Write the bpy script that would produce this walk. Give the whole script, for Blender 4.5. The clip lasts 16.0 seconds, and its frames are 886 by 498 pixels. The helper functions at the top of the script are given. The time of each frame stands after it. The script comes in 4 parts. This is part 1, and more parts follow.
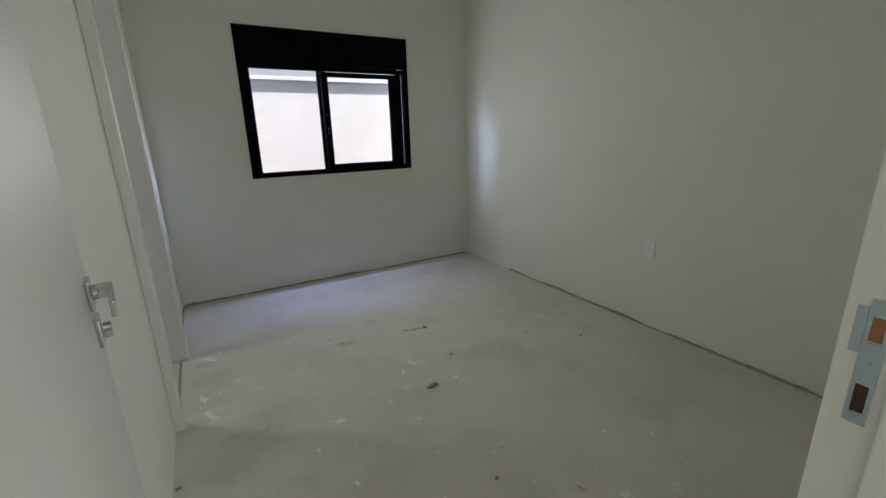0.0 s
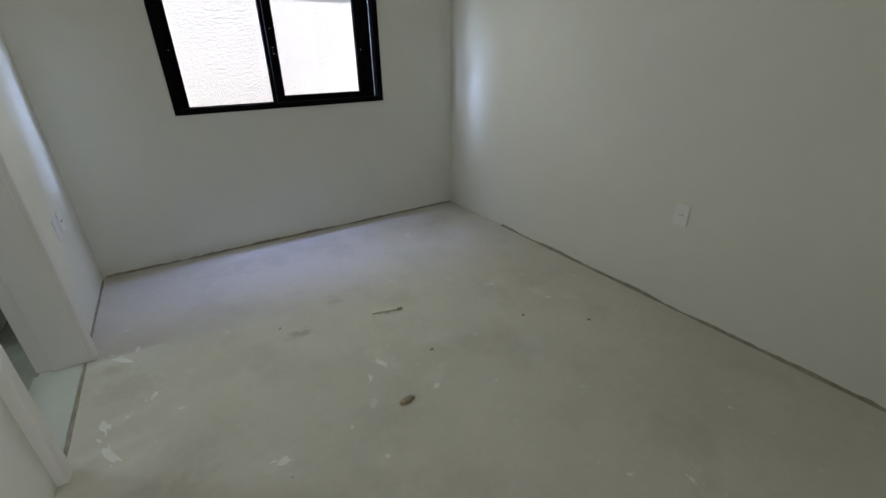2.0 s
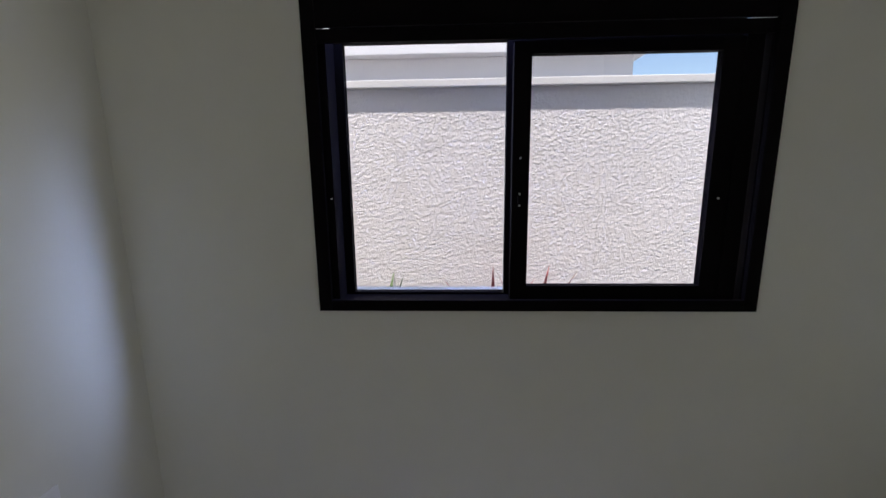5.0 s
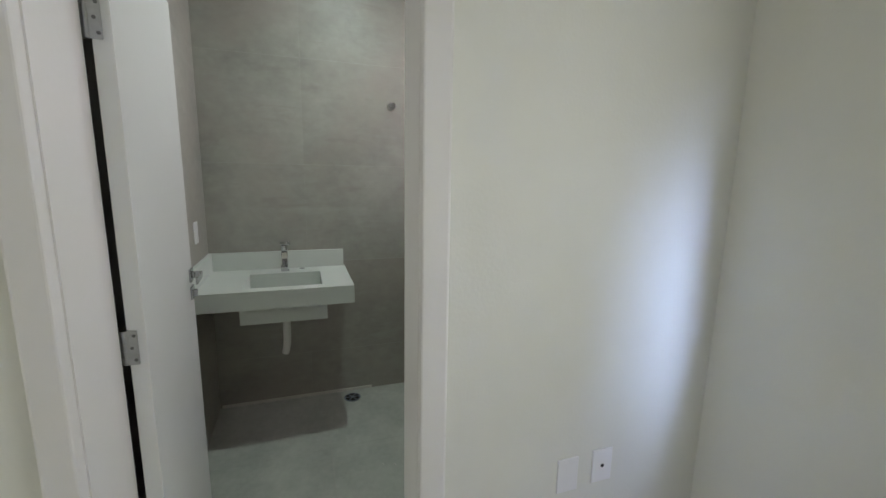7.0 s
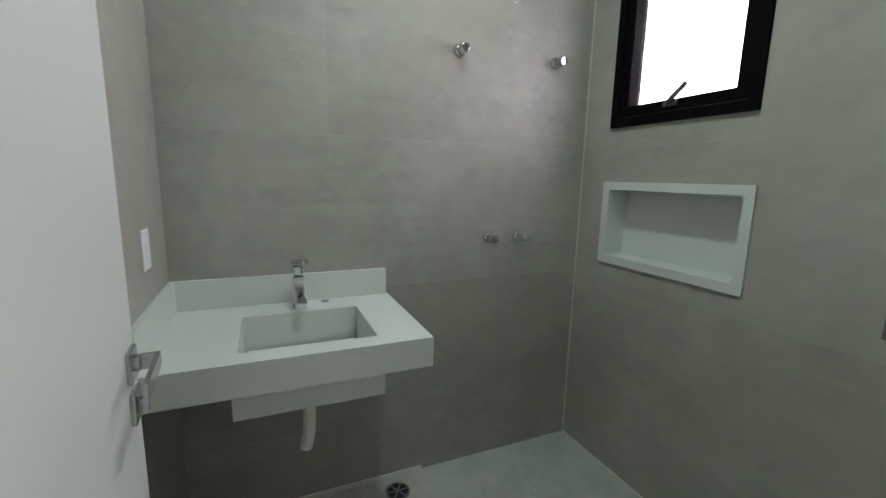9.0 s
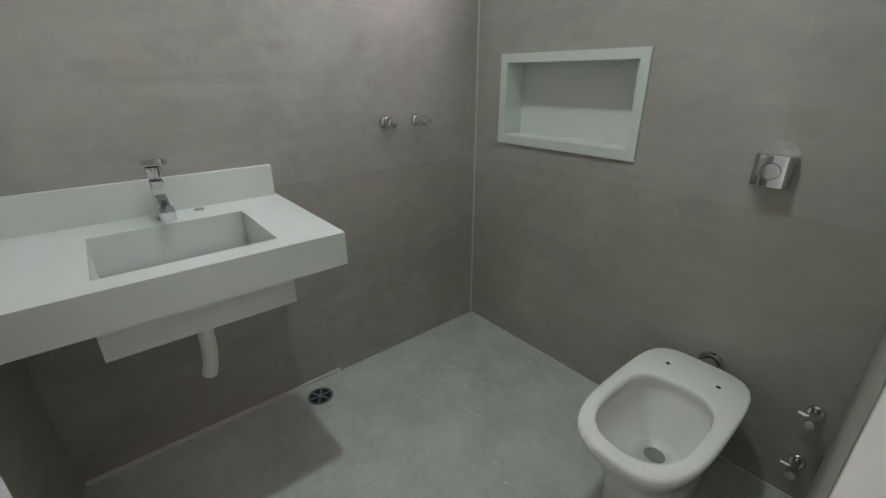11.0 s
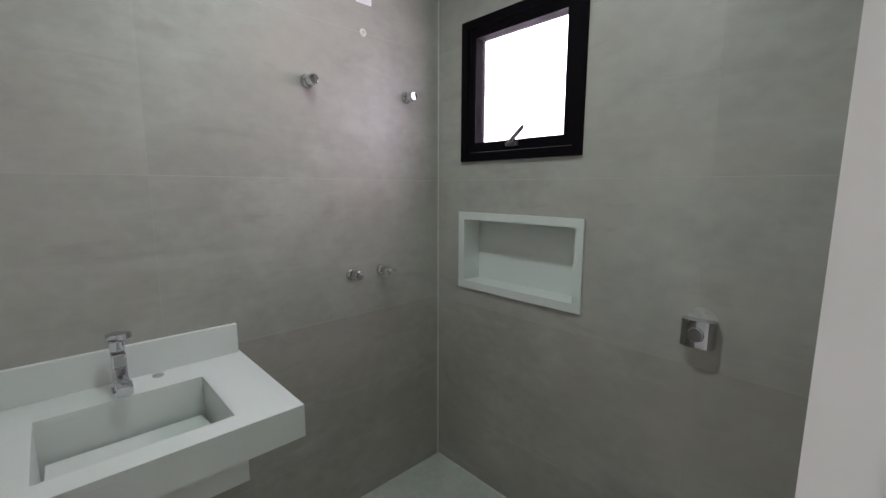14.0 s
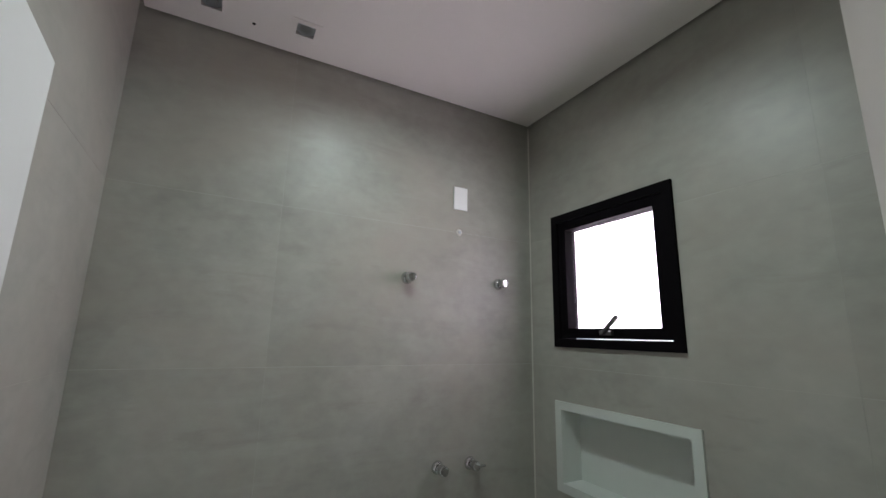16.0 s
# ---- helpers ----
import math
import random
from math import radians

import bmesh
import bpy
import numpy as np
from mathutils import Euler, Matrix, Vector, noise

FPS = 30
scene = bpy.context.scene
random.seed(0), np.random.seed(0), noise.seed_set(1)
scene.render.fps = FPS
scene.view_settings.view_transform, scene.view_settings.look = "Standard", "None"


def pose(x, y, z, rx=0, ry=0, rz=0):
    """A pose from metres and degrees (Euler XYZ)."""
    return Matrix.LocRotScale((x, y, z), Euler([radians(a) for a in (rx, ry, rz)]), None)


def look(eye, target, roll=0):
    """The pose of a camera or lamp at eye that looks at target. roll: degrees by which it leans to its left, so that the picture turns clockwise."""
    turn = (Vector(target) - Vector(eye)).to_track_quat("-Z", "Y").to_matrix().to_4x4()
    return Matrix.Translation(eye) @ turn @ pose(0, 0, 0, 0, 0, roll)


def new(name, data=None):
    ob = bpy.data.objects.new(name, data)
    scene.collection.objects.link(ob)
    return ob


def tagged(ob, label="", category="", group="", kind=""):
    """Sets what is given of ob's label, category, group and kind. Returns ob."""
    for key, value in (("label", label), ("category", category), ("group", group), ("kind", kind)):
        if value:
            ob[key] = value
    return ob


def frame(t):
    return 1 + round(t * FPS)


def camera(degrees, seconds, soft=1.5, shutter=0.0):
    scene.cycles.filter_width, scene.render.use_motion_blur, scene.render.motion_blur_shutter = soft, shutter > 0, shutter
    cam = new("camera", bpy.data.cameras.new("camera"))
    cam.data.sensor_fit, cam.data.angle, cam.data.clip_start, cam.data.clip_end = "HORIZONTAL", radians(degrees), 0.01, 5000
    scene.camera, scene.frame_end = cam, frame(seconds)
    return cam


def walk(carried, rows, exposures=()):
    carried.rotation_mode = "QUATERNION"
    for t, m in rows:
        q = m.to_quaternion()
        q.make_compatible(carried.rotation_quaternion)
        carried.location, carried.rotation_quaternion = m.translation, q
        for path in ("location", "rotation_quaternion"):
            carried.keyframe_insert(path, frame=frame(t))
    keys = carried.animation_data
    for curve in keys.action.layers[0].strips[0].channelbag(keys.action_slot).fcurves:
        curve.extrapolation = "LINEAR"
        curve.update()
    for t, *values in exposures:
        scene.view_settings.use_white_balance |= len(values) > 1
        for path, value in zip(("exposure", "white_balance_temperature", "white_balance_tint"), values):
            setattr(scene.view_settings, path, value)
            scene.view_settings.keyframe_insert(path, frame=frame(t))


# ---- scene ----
cam = camera(93.5, 16.0)
PATH = [
    (0, (0.291, -3.992, 1.379), (1.249, -2.321, 0.84), -1.5),
    (0.5, (0.32, -3.969, 1.349), (1.271, -2.354, 0.649), -1.5),
    (1, (0.422, -3.892, 1.331), (1.376, -2.324, 0.537), -1.1),
    (1.5, (0.546, -3.735, 1.34), (1.507, -2.191, 0.509), -0.9),
    (2, (0.66, -3.427, 1.394), (1.617, -1.893, 0.539), -0.9),
    (2.5, (0.789, -3.114, 1.429), (1.785, -1.559, 0.661), -0.5),
    (3, (0.998, -2.762, 1.479), (1.985, -1.133, 0.869), -0.7),
    (3.2, (1.001, -2.59, 1.476), (1.973, -0.941, 0.898), -0.4),
    (5.3, (1.211, -1.335, 1.532), (0.762, 0.58, 1.169), -0.4),
    (5.5, (1.198, -1.295, 1.526), (0.477, 0.536, 1.171), -0.1),
    (6, (1.204, -1.225, 1.527), (-0.198, 0.159, 1.177), 0.3),
    (6.5, (1.188, -1.243, 1.505), (-0.577, -0.363, 1.172), 0.8),
    (7, (0.993, -1.323, 1.487), (-0.872, -0.688, 1.144), 1.0),
    (7.5, (0.718, -1.439, 1.471), (-1.178, -0.895, 1.14), 0.9),
    (8, (0.407, -1.476, 1.411), (-1.495, -0.948, 1.087), 0.8),
    (8.5, (0.115, -1.502, 1.397), (-1.78, -0.955, 1.068), 0.8),
    (9, (-0.077, -1.542, 1.394), (-1.885, -0.759, 1.056), 1.3),
    (9.5, (-0.177, -1.551, 1.344), (-1.811, -0.452, 0.993), 0.8),
    (10, (-0.206, -1.549, 1.292), (-1.75, -0.367, 0.827), 0.2),
    (10.2, (-0.215, -1.558, 1.268), (-1.723, -0.374, 0.699), -0.1),
    (12.3, (-0.183, -1.523, 1.415), (-1.578, -0.348, 0.594), 0.0),
    (12.5, (-0.177, -1.515, 1.431), (-1.608, -0.312, 0.722), 0.0),
    (13, (-0.175, -1.508, 1.443), (-1.608, -0.226, 0.891), 0.2),
    (13.5, (-0.164, -1.525, 1.481), (-1.597, -0.2, 1.042), 0.1),
    (14, (-0.155, -1.544, 1.508), (-1.592, -0.183, 1.218), 0.2),
    (14.5, (-0.133, -1.538, 1.553), (-1.596, -0.189, 1.354), 0.1),
    (15, (-0.123, -1.524, 1.588), (-1.648, -0.23, 1.57), 0.1),
    (15.5, (-0.106, -1.478, 1.649), (-1.741, -0.342, 1.84), 0.6),
    (16, (-0.070, -1.478, 1.675), (-1.800, -0.56, 2.08), 1.3),
]
walk(cam, [(t, look(eye, target, roll)) for t, eye, target, roll in PATH], [
    (0.0, 0.9, 6380, 8), (2.0, 1.03, 6350, 7), (3.0, 0.92, 6450, 9), (5.3, 0.32, 6400, 14), (6.0, 0.45, 6450, 12), (6.5, 0.95, 6470, 7), (7.0, 1.42, 6470, 9), (7.5, 1.42, 6430, 12), (8.0, 1.36, 6430, 14),
    (8.5, 1.48, 6250, 6), (9.0, 1.72, 6250, 5), (9.5, 1.76, 6380, 8), (10.0, 1.87, 6450, 13), (12.5, 1.98, 6270, 15), (13.0, 1.84, 6260, 16), (14.0, 1.81, 6250, 17), (14.5, 1.75, 6240, 16), (15.0, 1.72, 6240, 14), (15.5, 1.67, 6230, 13), (16.0, 1.36, 6290, 13),
])


# ---- light ----
world = bpy.data.worlds.new("sky")
scene.world = world
world.use_nodes = True
sky = world.node_tree.nodes.new("ShaderNodeTexSky")
sky.sky_type = "NISHITA"
sky.sun_disc = False
SUN_EL, SUN_AZ = 71.0, 212.0  # degrees; azimuth clockwise from +y
sky.sun_elevation = radians(SUN_EL)
sky.sun_rotation = radians(SUN_AZ)
world.node_tree.links.new(sky.outputs[0], world.node_tree.nodes["Background"].inputs[0])
world.node_tree.nodes["Background"].inputs[1].default_value = 0.15

sun = new("sun", bpy.data.lights.new("sun", "SUN"))
sun.data.energy = 5.0
sun.data.angle = radians(0.5)
sun.data.color = (1.0, 0.95, 0.88)
sd = Vector((math.sin(radians(SUN_AZ)) * math.cos(radians(SUN_EL)), math.cos(radians(SUN_AZ)) * math.cos(radians(SUN_EL)), math.sin(radians(SUN_EL))))
sun.matrix_world = look((0, 0, 8), Vector((0, 0, 8)) - sd)

# the lit lamp in the bathroom ceiling
lamp = new("ceiling_lamp_light", bpy.data.lights.new("ceiling_lamp_light", "AREA"))
lamp.data.shape = "DISK"
lamp.data.size = 0.10
lamp.data.energy = 3.3
lamp.data.spread = radians(162)
lamp.data.color = (0.845, 1.0, 0.94)
lamp.matrix_world = pose(-0.98, -0.98, 2.812)


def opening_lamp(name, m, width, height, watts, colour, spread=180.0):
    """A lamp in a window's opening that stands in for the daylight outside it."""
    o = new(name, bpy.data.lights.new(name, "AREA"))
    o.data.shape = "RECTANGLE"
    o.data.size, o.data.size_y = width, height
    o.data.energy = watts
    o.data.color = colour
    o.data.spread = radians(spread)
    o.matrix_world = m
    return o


# an area lamp shines along its own -z
opening_lamp("daylight_bedroom", pose(1.44, -0.012, 1.49, 90, 0, 180), 1.3, 0.82, 5.0, (0.985, 0.985, 0.905))
# hidden inside the shutter box, in place of steep light from the sky
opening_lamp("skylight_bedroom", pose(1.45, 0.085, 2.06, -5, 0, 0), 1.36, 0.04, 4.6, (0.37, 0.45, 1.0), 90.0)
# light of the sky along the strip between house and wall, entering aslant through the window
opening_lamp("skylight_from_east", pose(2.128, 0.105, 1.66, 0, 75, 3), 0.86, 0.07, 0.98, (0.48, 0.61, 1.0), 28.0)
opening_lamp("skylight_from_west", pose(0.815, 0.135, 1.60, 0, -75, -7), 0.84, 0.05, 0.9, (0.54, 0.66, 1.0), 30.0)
opening_lamp("daylight_bathroom", pose(-1.283, 0.035, 1.948, 90, 0, 180), 0.57, 0.56, 2.5, (1.0, 0.82, 0.95))
# fill lamp added behind the doorway; its source is assumed, not seen
opening_lamp("fill_corridor", pose(1.8, -6.04, 1.5, 90, 0, 0), 1.1, 1.0, 14.5, (1.0, 0.98, 0.93))


# ---- materials ----
def material(name, colour, rough=0.6, metal=0.0, var=0.08, scale=3.0, fine=60.0, bump=0.05, bump_scale=120.0, spec=0.5, piece=0.0, trans=0.0, stretch=(1, 1, 1)):
    m = bpy.data.materials.new(name)
    m.use_nodes = True
    nt = m.node_tree
    n, l = nt.nodes, nt.links
    b = n["Principled BSDF"]
    b.inputs["Roughness"].default_value = rough
    b.inputs["Metallic"].default_value = metal
    b.inputs["Specular IOR Level"].default_value = spec
    b.inputs["Transmission Weight"].default_value = trans
    co = n.new("ShaderNodeTexCoord")
    big = n.new("ShaderNodeTexNoise")
    big.inputs["Scale"].default_value = scale
    big.inputs["Detail"].default_value = 6
    big.inputs["Roughness"].default_value = 0.6
    small = n.new("ShaderNodeTexNoise")
    small.inputs["Scale"].default_value = fine
    small.inputs["Detail"].default_value = 4
    geo = n.new("ShaderNodeNewGeometry")
    st = n.new("ShaderNodeVectorMath")
    st.operation = "MULTIPLY"
    st.inputs[1].default_value = stretch
    l.new(geo.outputs["Position"], st.inputs[0])
    for t in (big, small):
        l.new(st.outputs[0], t.inputs["Vector"])
    mix = n.new("ShaderNodeMath")
    mix.operation = "MULTIPLY_ADD"
    l.new(small.outputs["Fac"], mix.inputs[0])
    mix.inputs[1].default_value = 0.35
    l.new(big.outputs["Fac"], mix.inputs[2])
    rng = n.new("ShaderNodeMapRange")
    rng.inputs["From Min"].default_value = 0.35
    rng.inputs["From Max"].default_value = 1.0
    rng.inputs["To Min"].default_value = 1 - var
    rng.inputs["To Max"].default_value = 1 + var
    l.new(mix.outputs[0], rng.inputs["Value"])
    val = rng.outputs[0]
    if piece:
        info = n.new("ShaderNodeObjectInfo")
        pr = n.new("ShaderNodeMapRange")
        pr.inputs["To Min"].default_value = 1 - piece
        pr.inputs["To Max"].default_value = 1 + piece
        l.new(info.outputs["Random"], pr.inputs["Value"])
        mu = n.new("ShaderNodeMath")
        mu.operation = "MULTIPLY"
        l.new(val, mu.inputs[0])
        l.new(pr.outputs[0], mu.inputs[1])
        val = mu.outputs[0]
    col = n.new("ShaderNodeVectorMath")
    col.operation = "SCALE"
    col.inputs[0].default_value = colour
    l.new(val, col.inputs["Scale"])
    l.new(col.outputs[0], b.inputs["Base Color"])
    if bump:
        bn = n.new("ShaderNodeTexNoise")
        bn.inputs["Scale"].default_value = bump_scale
        bn.inputs["Detail"].default_value = 3
        l.new(geo.outputs["Position"], bn.inputs["Vector"])
        bp = n.new("ShaderNodeBump")
        bp.inputs["Strength"].default_value = bump
        bp.inputs["Distance"].default_value = 0.004
        l.new(bn.outputs["Fac"], bp.inputs["Height"])
        l.new(bp.outputs[0], b.inputs["Normal"])
    return m


PAINT = material("wall_paint", (0.80, 0.802, 0.742), 0.75, var=0.035, scale=1.4, fine=9, bump=0.12, bump_scale=90)
CEIL = material("ceiling_paint", (0.82, 0.79, 0.76), 0.8, var=0.02, bump=0.03)
DOORPAINT = material("door_paint", (0.70, 0.705, 0.685), 0.42, var=0.02, scale=2, bump=0.05, bump_scale=40)
CASING = material("casing_paint", (0.775, 0.76, 0.738), 0.45, var=0.02, scale=2, bump=0.04)
FLOORTILE = material("floor_tile", (0.42, 0.44, 0.395), 0.42, var=0.24, scale=4.5, fine=30, bump=0.03, bump_scale=200, piece=0.04)
GROUT = material("grout", (0.46, 0.445, 0.40), 0.85, var=0.15, scale=12, bump=0.2)
MORTAR = material("mortar", (0.5, 0.5, 0.46), 0.9, var=0.2, scale=15, bump=0.4)
STONE = material("white_stone", (0.62, 0.65, 0.612), 0.28, var=0.03, scale=5, fine=220, bump=0.0)
SILLSTONE = material("sill_stone", (0.62, 0.66, 0.62), 0.35, var=0.06, scale=6, fine=150, bump=0.02)
CERAMIC = material("ceramic", (0.80, 0.80, 0.75), 0.08, var=0.015, bump=0.0)
PLASTIC = material("white_plastic", (0.88, 0.88, 0.88), 0.3, var=0.01, bump=0.0)
PVC = material("pvc", (0.78, 0.77, 0.74), 0.3, var=0.02, bump=0.0)
ALU = material("black_aluminium", (0.005, 0.004, 0.005), 0.6, var=0.15, scale=20, bump=0.02, bump_scale=300, spec=0.035)
HANDLE = material("handle_steel", (0.46, 0.47, 0.48), 0.24, metal=1.0, var=0.05, scale=30, bump=0.0)
SEALANT = material("old_sealant", (0.41, 0.395, 0.36), 0.8, var=0.3, scale=40, bump=0.1)
HINGE = material("hinge_steel", (0.40, 0.41, 0.41), 0.3, metal=1.0, var=0.15, scale=40, bump=0.03, bump_scale=400)
SCREW = material("screw_steel", (0.16, 0.16, 0.16), 0.4, metal=0.9, var=0.2, scale=60, bump=0.0)
# near-black for discs that paint in the shade of holes not cut
HOLE_BLACK = material("hole_black", (0.02, 0.018, 0.016), 0.9, var=0.3, bump=0.1)
CHROME = material("chrome", (0.60, 0.605, 0.62), 0.05, metal=1.0, var=0.02, bump=0.0)
STEEL = material("brushed_steel", (0.55, 0.58, 0.62), 0.34, metal=1.0, var=0.06, scale=30, bump=0.03, bump_scale=400)
DRAINSTEEL = material("drain_steel", (0.20, 0.235, 0.285), 0.4, metal=0.9, var=0.15, scale=40, bump=0.03, bump_scale=300)
PLATE = material("strike_steel", (0.42, 0.50, 0.54), 0.42, metal=0.85, var=0.08, scale=25, bump=0.02)
WOOD = material("raw_wood", (0.30, 0.13, 0.055), 0.75, var=0.3, scale=20, bump=0.2)
EDGE = material("ragged_edge", (0.33, 0.30, 0.25), 0.95, var=0.45, scale=14, fine=60, bump=0.5, bump_scale=60)
DUST = material("plaster_lump", (0.72, 0.71, 0.66), 0.9, var=0.15, scale=30, bump=0.4)
JOINT = material("joint_filler", (0.60, 0.58, 0.53), 0.8, var=0.1, scale=15, bump=0.1)
# dark colour painted in for the shade down the toilet outlet
SHADE = material("outlet_shade", (0.16, 0.17, 0.15), 0.15, var=0.2, bump=0.0)
# near-black brown painted in for the shade inside the lower latch pocket
SOCKETHOLE = material("pocket_shade", (0.06, 0.022, 0.012), 0.8, var=0.4, scale=30, bump=0.3)
SMEAR = material("dried_plaster", (0.82, 0.81, 0.77), 0.9, var=0.12, scale=20, bump=0.3)
DEBRIS = material("debris", (0.36, 0.305, 0.225), 0.9, var=0.4, scale=40, bump=0.4)
STUCCO = material("stucco", (0.94, 0.895, 0.91), 0.85, var=0.06, scale=4, fine=40, bump=0.3, bump_scale=150)
EXTPAINT = material("exterior_paint", (0.84, 0.82, 0.82), 0.8, var=0.06, scale=2, bump=0.1)
SOIL = material("soil", (0.10, 0.075, 0.05), 0.95, var=0.4, scale=15, bump=0.6)
LEAF = material("leaf_green", (0.12, 0.19, 0.075), 0.45, var=0.3, scale=10, bump=0.05, piece=0.2)
LEAFRED = material("leaf_red", (0.36, 0.10, 0.10), 0.45, var=0.3, scale=10, bump=0.05, piece=0.2)
CONCRETE = material("paving", (0.32, 0.31, 0.29), 0.9, var=0.15, scale=3, bump=0.2)


def tile_body(name, colour, warm):
    """Matt porcelain that imitates cement: cloudy, with warm drifts and faint trowel streaks."""
    m = material(name, colour, 0.41, var=0.28, scale=2.2, fine=19, bump=0.14, bump_scale=11, piece=0.05, stretch=(0.9, 0.9, 1.25))
    n, l = m.node_tree.nodes, m.node_tree.links
    b = n["Principled BSDF"]
    src = b.inputs["Base Color"].links[0].from_socket
    geo = n.new("ShaderNodeNewGeometry")

    def drift(scale, stretch, lo, hi, top, detail):
        st = n.new("ShaderNodeVectorMath")
        st.operation = "MULTIPLY"
        st.inputs[1].default_value = stretch
        l.new(geo.outputs["Position"], st.inputs[0])
        t = n.new("ShaderNodeTexNoise")
        t.inputs["Scale"].default_value = scale
        t.inputs["Detail"].default_value = detail
        t.inputs["Roughness"].default_value = 0.62
        t.inputs["Distortion"].default_value = 0.4
        l.new(st.outputs[0], t.inputs["Vector"])
        r = n.new("ShaderNodeMapRange")
        r.inputs["From Min"].default_value = lo
        r.inputs["From Max"].default_value = hi
        r.inputs["To Max"].default_value = top
        l.new(t.outputs["Fac"], r.inputs["Value"])
        return r.outputs[0]

    def over(base, fac, tint):
        x = n.new("ShaderNodeMix")
        x.data_type = "RGBA"
        l.new(fac, x.inputs["Factor"])
        l.new(base, x.inputs["A"])
        x.inputs["B"].default_value = (*tint, 1)
        return x.outputs["Result"]

    c = over(src, drift(1.7, (1, 1, 1.2), 0.42, 0.68, 0.7, 5), warm)
    c = over(c, drift(2.4, (0.7, 0.7, 4.5), 0.56, 0.74, 0.35, 6), (0.42, 0.42, 0.385))
    c = over(c, drift(3.3, (0.8, 0.8, 3.0), 0.58, 0.76, 0.5, 6), (0.25, 0.23, 0.202))
    l.new(c, b.inputs["Base Color"])
    return m


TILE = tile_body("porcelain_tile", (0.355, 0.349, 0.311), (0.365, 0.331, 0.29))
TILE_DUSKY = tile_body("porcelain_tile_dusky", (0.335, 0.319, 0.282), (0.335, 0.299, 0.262))


